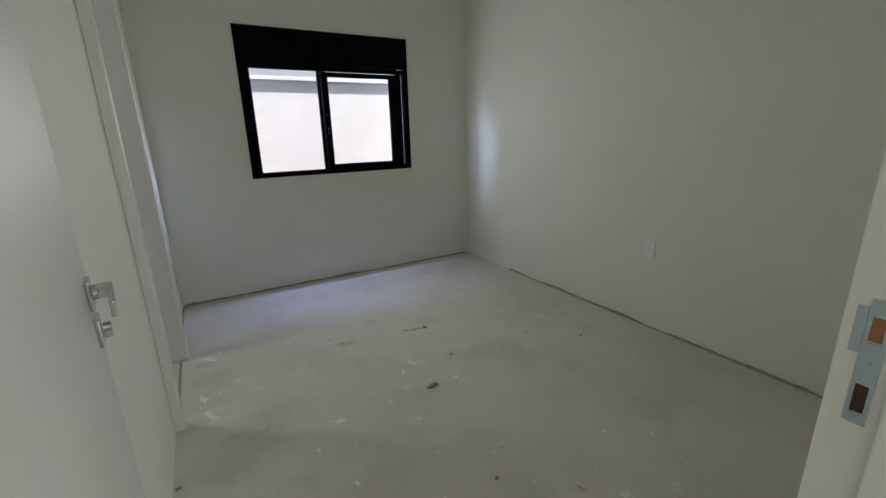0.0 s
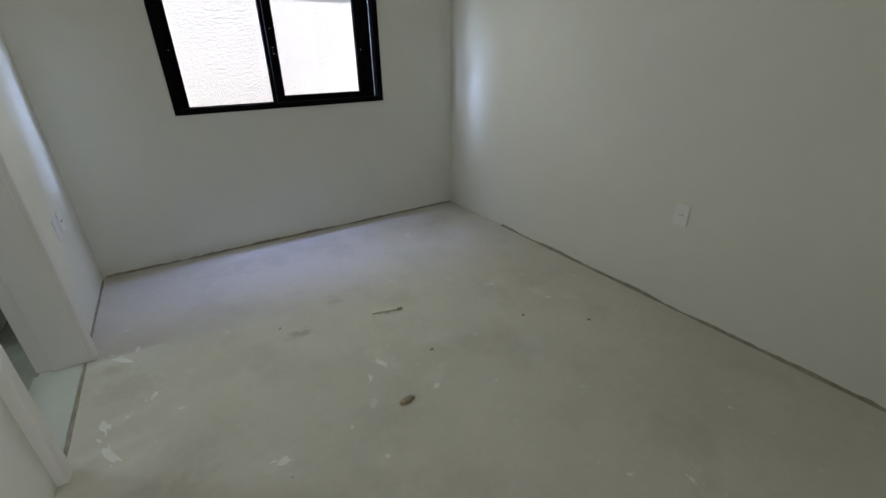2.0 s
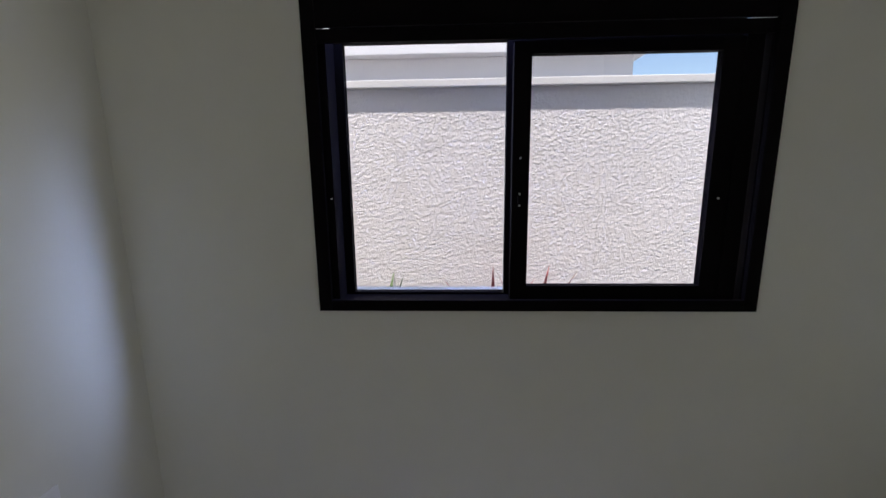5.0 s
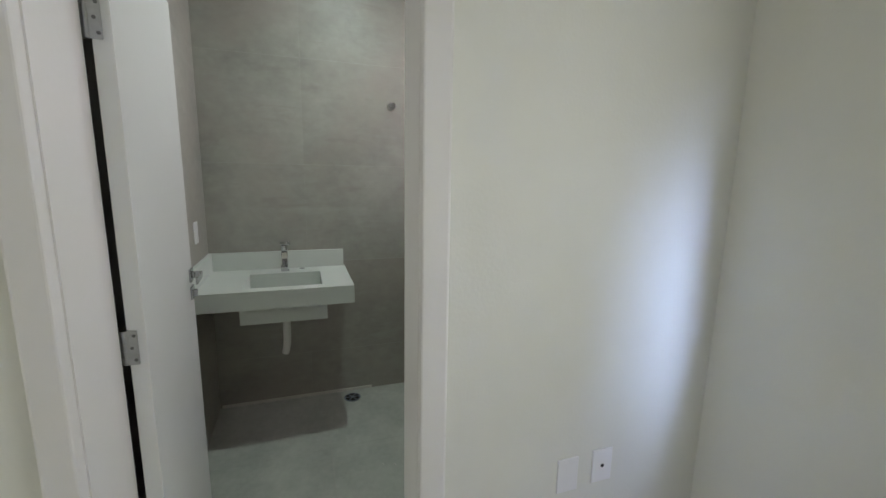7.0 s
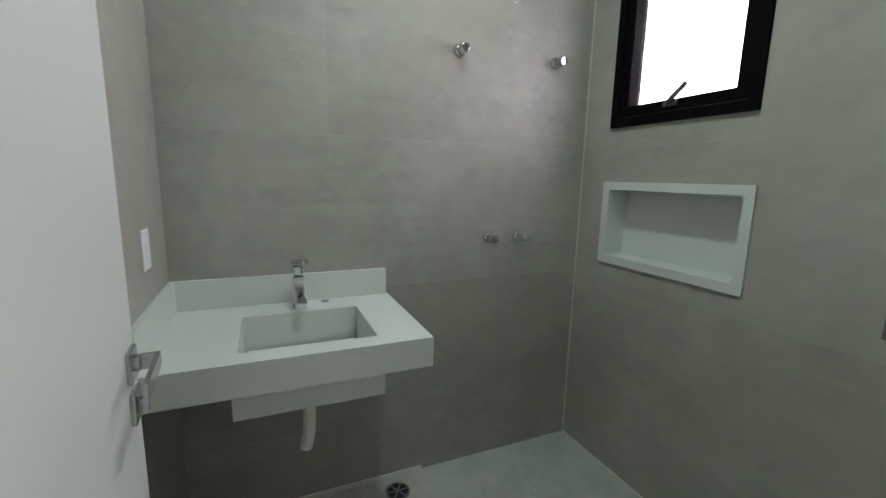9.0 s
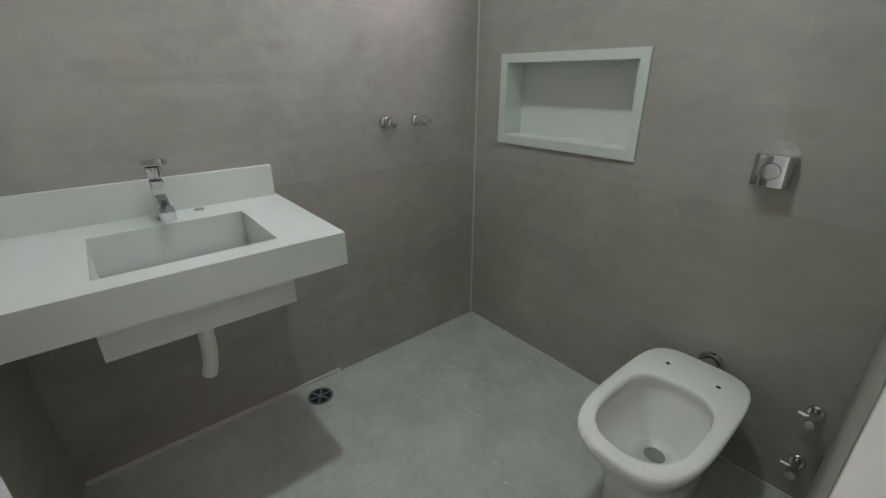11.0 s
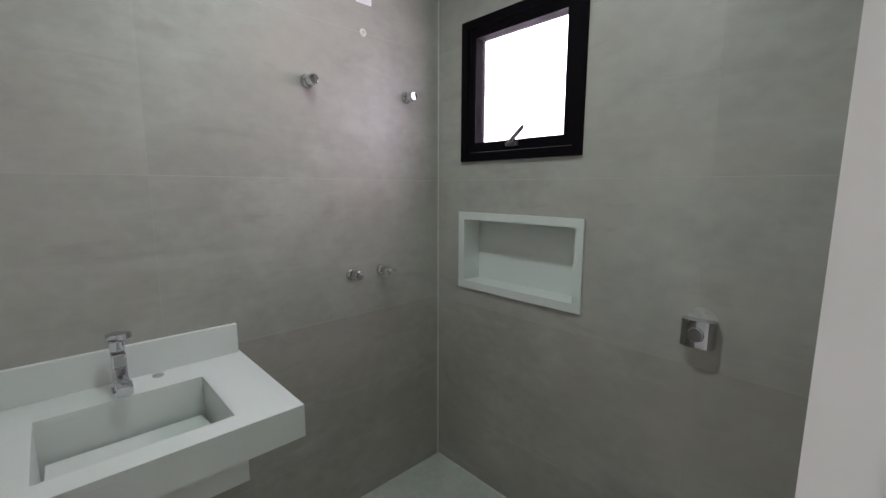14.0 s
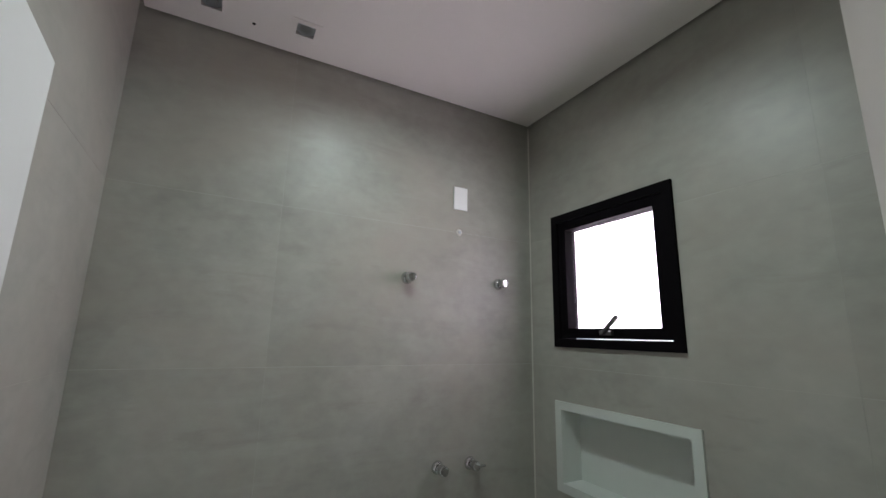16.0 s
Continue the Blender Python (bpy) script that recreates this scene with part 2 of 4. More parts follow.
def screed():
    """Bare floor screed: grey beige with grey patches, white paint and plaster smears."""
    m = material("screed", (0.635, 0.612, 0.54), 0.82, var=0.1, scale=1.6, fine=25, bump=0.25, bump_scale=60)
    nt = m.node_tree
    n, l = nt.nodes, nt.links
    b = n["Principled BSDF"]
    src = b.inputs["Base Color"].links[0].from_socket
    geo = n.new("ShaderNodeNewGeometry")

    def spots(scale, lo, hi, detail, strength, offset):
        add = n.new("ShaderNodeVectorMath")
        add.operation = "ADD"
        add.inputs[1].default_value = offset
        l.new(geo.outputs["Position"], add.inputs[0])
        t = n.new("ShaderNodeTexNoise")
        t.inputs["Scale"].default_value = scale
        t.inputs["Detail"].default_value = detail
        t.inputs["Roughness"].default_value = 0.65
        l.new(add.outputs[0], t.inputs["Vector"])
        r = n.new("ShaderNodeMapRange")
        r.inputs["From Min"].default_value = lo
        r.inputs["From Max"].default_value = hi
        r.inputs["To Max"].default_value = strength
        l.new(t.outputs["Fac"], r.inputs["Value"])
        return r.outputs[0]

    def over(base, fac, colour):
        x = n.new("ShaderNodeMix")
        x.data_type = "RGBA"
        l.new(fac, x.inputs["Factor"])
        l.new(base, x.inputs["A"])
        x.inputs["B"].default_value = (*colour, 1)
        return x.outputs["Result"]

    c = over(src, spots(2.3, 0.52, 0.72, 5, 0.42, (3, 1, 0)), (0.43, 0.415, 0.365))
    c = over(c, spots(6.5, 0.64, 0.70, 7, 0.75, (7, 2, 0)), (0.76, 0.75, 0.70))
    c = over(c, spots(19, 0.675, 0.72, 4, 0.8, (1, 9, 0)), (0.80, 0.79, 0.75))
    c = over(c, spots(24, 0.70, 0.75, 4, 0.7, (5, 5, 0)), (0.2, 0.185, 0.16))

    def stain(base, x, y, rx, ry, turn, colour, strength):
        """One soft, uneven stain of the given half lengths."""
        mp = n.new("ShaderNodeMapping")
        mp.vector_type = "TEXTURE"
        mp.inputs["Location"].default_value = (x, y, 0)
        mp.inputs["Rotation"].default_value = (0, 0, radians(turn))
        mp.inputs["Scale"].default_value = (rx, ry, 1)
        l.new(geo.outputs["Position"], mp.inputs["Vector"])
        ln = n.new("ShaderNodeVectorMath")
        ln.operation = "LENGTH"
        l.new(mp.outputs[0], ln.inputs[0])
        t = n.new("ShaderNodeTexNoise")
        t.inputs["Scale"].default_value = 22
        t.inputs["Detail"].default_value = 5
        l.new(geo.outputs["Position"], t.inputs["Vector"])
        ad = n.new("ShaderNodeMath")
        ad.operation = "MULTIPLY_ADD"
        l.new(t.outputs["Fac"], ad.inputs[0])
        ad.inputs[1].default_value = 2.2
        l.new(ln.outputs["Value"], ad.inputs[2])
        r = n.new("ShaderNodeMapRange")
        r.interpolation_type = "SMOOTHSTEP"
        r.inputs["From Min"].default_value = 2.3
        r.inputs["From Max"].default_value = 1.2
        r.inputs["To Max"].default_value = strength
        l.new(ad.outputs[0], r.inputs["Value"])
        return over(base, r.outputs[0], colour)

    dark, pale = (0.31, 0.295, 0.26), (0.745, 0.735, 0.68)
    for x, y, rx, ry, turn, col, k in ((0.985, -1.405, 0.08, 0.045, 0, dark, 0.55), (1.25, -1.18, 0.05, 0.07, 10, dark, 0.35), (0.25, -2.15, 0.3, 0.16, 20, dark, 0.16),
                                       (0.19, -1.38, 0.17, 0.13, 0, dark, 0.25), (0.42, -1.95, 0.25, 0.14, 30, dark, 0.14), (0.13, -1.2, 0.1, 0.05, 0, dark, 0.3),
                                       (0.11, -1.11, 0.16, 0.035, 8, pale, 0.7), (0.21, -1.585, 0.16, 0.04, 12, pale, 0.6), (0.13, -1.74, 0.2, 0.05, 5, pale, 0.75),
                                       (0.22, -1.85, 0.2, 0.04, 15, pale, 0.5), (0.39, -1.67, 0.06, 0.04, 0, pale, 0.4), (1.28, -1.85, 0.05, 0.16, 20, pale, 0.8),
                                       (1.60, -1.85, 0.16, 0.07, -20, pale, 0.6), (0.71, -2.16, 0.09, 0.06, 0, pale, 0.6), (1.05, -2.38, 0.05, 0.05, 0, pale, 0.45),
                                       (0.93, -2.845, 0.04, 0.03, 0, pale, 0.4), (1.54, -3.2, 0.07, 0.04, 0, pale, 0.4), (2.2, -1.55, 0.09, 0.05, 10, pale, 0.75), (2.38, -1.8, 0.05, 0.08, 0, pale, 0.75), (1.43, -2.1, 0.07, 0.05, 30, pale, 0.6), (2.0, -1.35, 0.05, 0.03, 0, pale, 0.6)):
        c = stain(c, x, y, rx, ry, turn, col, k if col is dark else 0.55 * k)
    l.new(c, b.inputs["Base Color"])
    return m


SCREED = screed()


def glass(name, rough):
    m = bpy.data.materials.new(name)
    m.use_nodes = True
    b = m.node_tree.nodes["Principled BSDF"]
    b.inputs["Base Color"].default_value = (0.97, 0.98, 0.98, 1)
    b.inputs["Roughness"].default_value = rough
    b.inputs["Transmission Weight"].default_value = 1.0
    b.inputs["IOR"].default_value = 1.45
    return m


GLASS = glass("clear_glass", 0.0)
FROST = glass("pale_glass", 0.22)


def glow(name, colour, strength):
    m = bpy.data.materials.new(name)
    m.use_nodes = True
    b = m.node_tree.nodes["Principled BSDF"]
    b.inputs["Base Color"].default_value = (0.8, 0.8, 0.8, 1)
    b.inputs["Emission Color"].default_value = (*colour, 1)
    b.inputs["Emission Strength"].default_value = strength
    return m


LIT = glow("lit_diffuser", (0.845, 1.0, 0.94), 6.0)


# ---- builders ----
def mesh_object(name, bm, mat, smooth=False):
    bmesh.ops.recalc_face_normals(bm, faces=bm.faces)
    me = bpy.data.meshes.new(name)
    if smooth:
        for fc in bm.faces:
            fc.smooth = True
    bm.to_mesh(me)
    bm.free()
    me.materials.append(mat)
    return new(name, me)


def part(name, bm, mat, parent, label="", smooth=False):
    ob = mesh_object(name, bm, mat, smooth)
    ob.parent = parent
    if parent.parent is None:
        ob.matrix_parent_inverse = parent.matrix_basis.inverted()
    if label:
        ob["label"] = label
    return ob


def thing(name, at, label, category, group="", kind=""):
    e = new(name)
    e.empty_display_size = 0.1
    e.matrix_basis = Matrix.Translation(at)
    return tagged(e, label, category, group, kind)


def add_box(bm, x0, x1, y0, y1, z0, z1, bevel=0.0):
    r = bmesh.ops.create_cube(bm, size=1)
    for v in r["verts"]:
        v.co = ((x0 + x1) / 2 + v.co.x * (x1 - x0), (y0 + y1) / 2 + v.co.y * (y1 - y0), (z0 + z1) / 2 + v.co.z * (z1 - z0))
    if bevel:
        es = {e for v in r["verts"] for e in v.link_edges}
        bmesh.ops.bevel(bm, geom=list(es), offset=bevel, segments=2, affect="EDGES", profile=0.6)


def box(x0, x1, y0, y1, z0, z1, bevel=0.0):
    bm = bmesh.new()
    add_box(bm, x0, x1, y0, y1, z0, z1, bevel)
    return bm


def add_cyl(bm, a, b, r0, r1=None, seg=24, bevel=0.0):
    """A closed cylinder or cone from point a to point b."""
    a, b = Vector(a), Vector(b)
    r1 = r0 if r1 is None else r1
    d = b - a
    m = Matrix.Translation((a + b) / 2) @ d.to_track_quat("Z", "Y").to_matrix().to_4x4()
    r = bmesh.ops.create_cone(bm, cap_ends=True, segments=seg, radius1=r0, radius2=r1, depth=d.length, matrix=m)
    if bevel:
        es = {e for v in r["verts"] for e in v.link_edges if len(e.link_faces) == 2 and any(len(f.verts) > 4 for f in e.link_faces)}
        bmesh.ops.bevel(bm, geom=list(es), offset=bevel, segments=2, affect="EDGES", profile=0.6)


def cyl(a, b, r0, r1=None, seg=24, bevel=0.0):
    bm = bmesh.new()
    add_cyl(bm, a, b, r0, r1, seg, bevel)
    return bm


def tube(points, r, seg=16):
    """A tube along a list of points, closed at both ends."""
    bm = bmesh.new()
    pts = [Vector(p) for p in points]
    rings = []
    for i, p in enumerate(pts):
        d = (pts[min(i + 1, len(pts) - 1)] - pts[max(i - 1, 0)]).normalized()
        u = d.cross(Vector((0, 1, 0.01))).normalized()
        w = d.cross(u)
        rings.append([bm.verts.new(p + r * (math.cos(2 * math.pi * k / seg) * u + math.sin(2 * math.pi * k / seg) * w)) for k in range(seg)])
    for a, b in zip(rings, rings[1:]):
        for k in range(seg):
            bm.faces.new((a[k], a[(k + 1) % seg], b[(k + 1) % seg], b[k]))
    bm.faces.new(rings[0])
    bm.faces.new(rings[-1])
    return bm


def slab(axis, p0, p1, u0, u1, v0, v1, holes=()):
    """A slab between p0 and p1 along the axis, with rectangular holes right through it. u, v: x z for 'y', y z for 'x', x y for 'z'."""
    def put(p, u, v):
        return {"x": (p, u, v), "y": (u, p, v), "z": (u, v, p)}[axis]
    us = sorted({u0, u1, *[min(max(h[i], u0), u1) for h in holes for i in (0, 1)]})
    vs = sorted({v0, v1, *[min(max(h[i], v0), v1) for h in holes for i in (2, 3)]})
    solid = [[not any(h[0] - 1e-6 <= us[i] and us[i + 1] <= h[1] + 1e-6 and h[2] - 1e-6 <= vs[j] and vs[j + 1] <= h[3] + 1e-6 for h in holes)
              for j in range(len(vs) - 1)] for i in range(len(us) - 1)]

    def at(i, j):
        return 0 <= i < len(us) - 1 and 0 <= j < len(vs) - 1 and solid[i][j]
    bm = bmesh.new()
    cache = {}

    def vert(k, i, j):
        if (k, i, j) not in cache:
            cache[k, i, j] = bm.verts.new(put((p0, p1)[k], us[i], vs[j]))
        return cache[k, i, j]
    for i in range(len(us) - 1):
        for j in range(len(vs) - 1):
            if not solid[i][j]:
                continue
            for k in (0, 1):
                bm.faces.new([vert(k, i, j), vert(k, i + 1, j), vert(k, i + 1, j + 1), vert(k, i, j + 1)])
            for di, dj, e in ((-1, 0, ((i, j), (i, j + 1))), (1, 0, ((i + 1, j), (i + 1, j + 1))), (0, -1, ((i, j), (i + 1, j))), (0, 1, ((i, j + 1), (i + 1, j + 1)))):
                if not at(i + di, j + dj):
                    (a, b), (c, d) = e
                    bm.faces.new([vert(0, a, b), vert(0, c, d), vert(1, c, d), vert(1, a, b)])
    return bm


def profile(points, z0, z1):
    """An upright bar with the given outline in plan."""
    bm = bmesh.new()
    lo = [bm.verts.new((x, y, z0)) for x, y in points]
    hi = [bm.verts.new((x, y, z1)) for x, y in points]
    n = len(points)
    bm.faces.new(lo)
    bm.faces.new(hi)
    for i in range(n):
        bm.faces.new((lo[i], lo[(i + 1) % n], hi[(i + 1) % n], hi[i]))
    return bm


def structure(name, bm, mat, label, category):
    return tagged(mesh_object(name, bm, mat), label, category, kind="structure")


# ---- the shell ----
ROOM_E, ROOM_S, ROOM_H = 2.91, -3.81, 2.83
BX, BN, BS = -1.775, -0.045, -1.862  # bathroom faces: sink wall, window wall, side wall
WIN = (0.70, 2.217, 1.035, 2.247)
BWIN = (-1.59, -0.975, 1.64, 2.255)
NICHE = (-1.60, -0.95, 1.025, 1.38)
DOORWAY = (-1.815, -1.0, 0.0, 2.15)
ENTRY = (0.165, 1.05, 0.0, 2.15)

structure("floor", slab("z", -0.12, 0.0, -0.0, ROOM_E + 0.15, -6.2, 0.0), SCREED, "bare grey-beige cement screed floor with white paint smears", "floor")
structure("bathroom_floor_base", slab("z", -0.12, -0.0008, -1.92, 0.0, -2.0, 0.0), GROUT, "light cement bed under the bathroom floor tiles", "floor")
structure("wall_north", slab("y", 0.0, 0.2, 0.0, ROOM_E + 0.15, -0.12, ROOM_H + 0.1, [WIN]), PAINT, "off-white painted plaster wall with a black window", "wall")
structure("wall_east", slab("x", ROOM_E, ROOM_E + 0.15, -6.2, 0.0, -0.12, ROOM_H + 0.1), PAINT, "off-white painted plaster wall with a socket", "wall")
structure("wall_west", slab("x", -0.178, 0.0, -6.2, 0.0, -0.12, ROOM_H + 0.1, [DOORWAY]), PAINT, "off-white painted wall with the bathroom doorway", "wall")
structure("wall_south", slab("y", ROOM_S - 0.15, ROOM_S, 0.0, ROOM_E, 0.0, ROOM_H, [ENTRY]), PAINT, "off-white painted wall with the bedroom doorway", "wall")
# unseen closing wall; the opening in it is added for the corridor fill lamp
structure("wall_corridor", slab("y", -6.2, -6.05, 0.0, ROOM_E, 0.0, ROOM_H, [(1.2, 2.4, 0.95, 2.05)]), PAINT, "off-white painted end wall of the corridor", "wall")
structure("ceiling", slab("z", ROOM_H, ROOM_H + 0.1, 0.0, ROOM_E, -6.2, 0.0), CEIL, "flat white painted bedroom ceiling", "ceiling")
structure("wall_bathroom_north", slab("y", BN + 0.0008, 0.2, -1.93, -0.178, -0.12, ROOM_H + 0.1, [BWIN, NICHE]), GROUT, "outer bathroom wall under grey porcelain tiles", "wall")
structure("wall_bathroom_west", slab("x", -1.93, BX - 0.0008, -2.0, BN + 0.0008, -0.12, ROOM_H + 0.1), GROUT, "bathroom basin wall under grey porcelain tiles", "wall")
structure("wall_bathroom_south", slab("y", -2.0, BS - 0.0008, BX - 0.0008, -0.178, -0.12, ROOM_H + 0.1), GROUT, "bathroom side wall under grey porcelain tiles", "wall")
structure("ceiling_bathroom", slab("z", ROOM_H, ROOM_H + 0.1, BX + 0.02, -0.205, BS + 0.02, BN - 0.02, [(-1.645, -1.565, -1.665, -1.585), (-1.63, -1.55, -1.34, -1.26)]), CEIL, "white plasterboard ceiling with a shadow gap and spotlights", "ceiling")
structure("ceiling_bathroom_slab", slab("z", ROOM_H + 0.1, ROOM_H + 0.16, -1.93, 0.0, -2.0, 0.2), MORTAR, "grey slab above the bathroom ceiling", "ceiling")
structure("niche_back_wall", slab("y", 0.075, 0.2, NICHE[0] - 0.001, NICHE[1] + 0.001, NICHE[2] - 0.001, NICHE[3] + 0.001), GROUT, "masonry behind the shower niche", "wall")


def ragged(name, along, fixed, a, b, out, hmax, seed):
    """The dark, uneven gap where the wall plaster ends above the screed."""
    rnd = random.Random(seed)
    bm = bmesh.new()
    n = int(abs(b - a) / 0.02)
    front, back, low = [], [], []
    for i in range(n + 1):
        s = a + (b - a) * i / n
        h = 0.004 + hmax * max(0.0, min(1.0, 0.5 + 0.9 * noise.noise((s * 3.1, seed, 0)) + 0.5 * noise.noise((s * 17, seed, 3)))) + rnd.random() * 0.002
        w = 0.004 + 0.006 * max(0.0, noise.noise((s * 9, seed, 7)))
        def place(d, z):
            return (fixed + d * out, s, z) if along == "y" else (s, fixed + d * out, z)
        low.append(bm.verts.new(place(w + 0.006, 0.001)))
        front.append(bm.verts.new(place(w, h * 0.6)))
        back.append(bm.verts.new(place(0.0, h)))
    for i in range(n):
        bm.faces.new((low[i], low[i + 1], front[i + 1], front[i]))
        bm.faces.new((front[i], front[i + 1], back[i + 1], back[i]))
    return structure(name, bm, EDGE, "ragged dark plaster edge along the bare floor", "trim")


ragged("trim_north", "x", 0.0, 0.02, ROOM_E - 0.02, -1, 0.016, 3)
ragged("trim_east", "y", ROOM_E, -0.80, ROOM_S + 0.02, -1, 0.020, 8)
ragged("trim_threshold", "y", 0.002, -1.775, -1.065, 1, 0.012, 12)
ragged("trim_west", "y", 0.0, -0.93, -0.05, 1, 0.002, 5)


# ---- tiles of the bathroom ----
def joints(lo, hi, start, step):
    """Cuts between lo and hi, one of them at start."""
    k0 = math.floor((lo - start) / step)
    cuts = [start + k * step for k in range(k0, k0 + 12)]
    return [lo] + [c for c in cuts if lo + 0.02 < c < hi - 0.02] + [hi]


ROWS_Z = [0.0, 0.315, 0.93, 1.545, 2.165, ROOM_H + 0.02]


def tiled_wall(parent, axis, p0, p1, cuts, holes=(), low=0.0):
    for u0, u1 in zip(cuts, cuts[1:]):
        for v0, v1 in zip(ROWS_Z, ROWS_Z[1:]):
            v0 = max(v0, low)
            hs = [h for h in holes if h[0] < u1 and h[1] > u0 and h[2] < v1 and h[3] > v0]
            if any(h[0] <= u0 and h[1] >= u1 and h[2] <= v0 and h[3] >= v1 for h in hs):
                continue
            # rows below the 0.93 joint take the darker, browner tile
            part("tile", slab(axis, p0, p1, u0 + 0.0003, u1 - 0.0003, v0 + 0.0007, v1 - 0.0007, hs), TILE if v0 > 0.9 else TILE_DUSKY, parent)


# ---- bedroom window ----
win = thing("window_1", (1.46, 0.0, 1.03), "black aluminium sliding window with a roller shutter box", "window", kind="structure")
X0, X1, Z0, Z1 = 0.695, 2.222, 1.03, 2.252
for nm, b in (("frame_trim", box(X0, X0 + 0.045, -0.009, 0.012, Z0, Z1, 0.002)), ("frame_trim", box(X1 - 0.045, X1, -0.009, 0.012, Z0, Z1, 0.002)),
              ("frame_trim", box(X0 + 0.045, X1 - 0.045, -0.009, 0.012, Z0, Z0 + 0.04, 0.002)), ("frame_trim", box(X0 + 0.045, X1 - 0.045, -0.009, 0.012, Z1 - 0.03, Z1, 0.002))):
    part(nm, b, ALU, win)
part("shutter_box", box(X0 + 0.045, X1 - 0.045, -0.004, 0.014, 1.975, Z1 - 0.03, 0.003), ALU, win)
part("shutter_roll", cyl((X0 + 0.05, 0.09, 2.155), (X1 - 0.05, 0.09, 2.155), 0.06, seg=28), ALU, win)
# unseen plate added to keep the lamp in the box off the stucco
part("lamp_baffle", box(X0 + 0.045, X1 - 0.045, 0.152, 0.168, 1.962, Z1 - 0.008, 0.002), ALU, win)
part("shutter_rail", box(X0 + 0.045, X1 - 0.045, 0.004, 0.02, 1.93, 1.972, 0.002), ALU, win)
part("frame_jamb", box(X0 + 0.02, 0.765, 0.012, 0.17, Z0 + 0.006, 1.974), ALU, win)
part("frame_jamb", box(2.172, X1 - 0.006, 0.012, 0.045, Z0 + 0.006, 1.974), ALU, win)
part("frame_sill", box(0.765, 2.176, 0.012, 0.17, Z0 + 0.006, 1.058), ALU, win)
part("frame_fillet", box(2.105, 2.160, 0.025, 0.05, 1.058, 1.974), ALU, win)
# outer sash (west) and inner sash (east)
sash = part("sash", slab("y", 0.105, 0.14, 0.766, 1.44, 1.0585, 1.972, [(0.796, 1.364, 1.066, 1.955)]), ALU, win)
part("pane", box(0.796, 1.364, 0.121, 0.126, 1.066, 1.955), GLASS, sash)
sash2 = part("sash", slab("y", 0.03, 0.066, 1.378, 2.104, 1.0585, 1.929, [(1.436, 2.04, 1.112, 1.89)]), ALU, win)
part("pane", box(1.436, 2.04, 0.047, 0.052, 1.112, 1.89), GLASS, sash2)
for zz in (1.40, 1.44, 1.56):
    part("latch_screw", cyl((1.405, 0.031, zz), (1.405, 0.026, zz), 0.0035, seg=12), STEEL, sash2)
part("latch", box(1.398, 1.412, 0.018, 0.031, 1.405, 1.435, 0.002), ALU, sash2)
part("latch_screw", cyl((2.072, 0.031, 1.42), (2.072, 0.026, 1.42), 0.0035, seg=12), STEEL, sash2)
part("frame_screw", cyl((0.757, 0.0125, 1.43), (0.757, 0.009, 1.43), 0.003, seg=12), STEEL, win)
for o in bpy.data.objects:
    if o.name.startswith("pane"):
        o.visible_shadow = False
structure("window_sill_outer", box(0.68, 2.24, 0.172, 0.26, 1.02, 1.045, 0.003), SILLSTONE, "pale stone sill outside the bedroom window", "sill")

# ---- bathroom window ----
bw = thing("window_2", (-1.28, 0.0, 1.634), "small black aluminium top-hung window with pale glass", "window", kind="structure")
part("frame_trim", slab("y", BN - 0.014, BN + 0.03, -1.60, -0.967, 1.633, 2.263, [(-1.562, -1.005, 1.671, 2.225)]), ALU, bw)
part("frame_jamb", slab("y", BN + 0.031, 0.06, -1.588, -0.977, 1.642, 2.253, [(-1.574, -0.991, 1.656, 2.239)]), ALU, bw)
bs = part("sash", slab("y", BN - 0.004, 0.02, -1.558, -1.009, 1.675, 2.221, [(-1.517, -1.052, 1.718, 2.182)]), ALU, bw)
part("pane", box(-1.517, -1.052, -0.004, 0.0, 1.718, 2.182), FROST, bs).visible_shadow = False
for nm, q in (("reveal", box(-1.589, -1.583, 0.061, 0.199, 1.647, 2.248)), ("reveal", box(-0.982, -0.976, 0.061, 0.199, 1.647, 2.248)),
              ("reveal", box(-1.589, -0.976, 0.061, 0.199, 1.641, 1.6468)), ("reveal", box(-1.589, -0.976, 0.061, 0.199, 2.2482, 2.254))):
    part(nm, q, EXTPAINT, bw, "white painted window reveal")
part("handle_base", box(-1.325, -1.265, BN - 0.022, BN - 0.0045, 1.69, 1.708, 0.003), SCREW, bw)
bm = bmesh.new()
add_box(bm, -0.008, 0.008, -0.006, 0.006, 0.0, 0.105, 0.003)
bmesh.ops.transform(bm, matrix=pose(-1.305, BN - 0.028, 1.698, 0, 50, 0), verts=bm.verts)
part("handle", bm, SCREW, bw, "dark metal lever handle turned aside")

# ---- shower niche ----
ni = thing("niche", (-1.275, BN, 1.013), "white stone shower niche set into grey tiles", "niche", kind="structure")
part("frame", slab("y", BN - 0.010, BN + 0.009, -1.613, -0.94, 1.013, 1.392, [(-1.576, -0.977, 1.05, 1.356)]), STONE, ni)
part("side_panel", box(-1.598, -1.576, BN + 0.0092, 0.06, 1.03, 1.375), STONE, ni)
part("side_panel", box(-0.977, -0.955, BN + 0.0092, 0.06, 1.03, 1.375), STONE, ni)
part("top_panel", box(-1.576, -0.977, BN + 0.0092, 0.06, 1.356, 1.376), STONE, ni)
part("shelf", box(-1.576, -0.977, BN + 0.0092, 0.06, 1.03, 1.05), STONE, ni)
part("back_panel", box(-1.598, -0.955, 0.06, 0.074, 1.03, 1.376), STONE, ni)


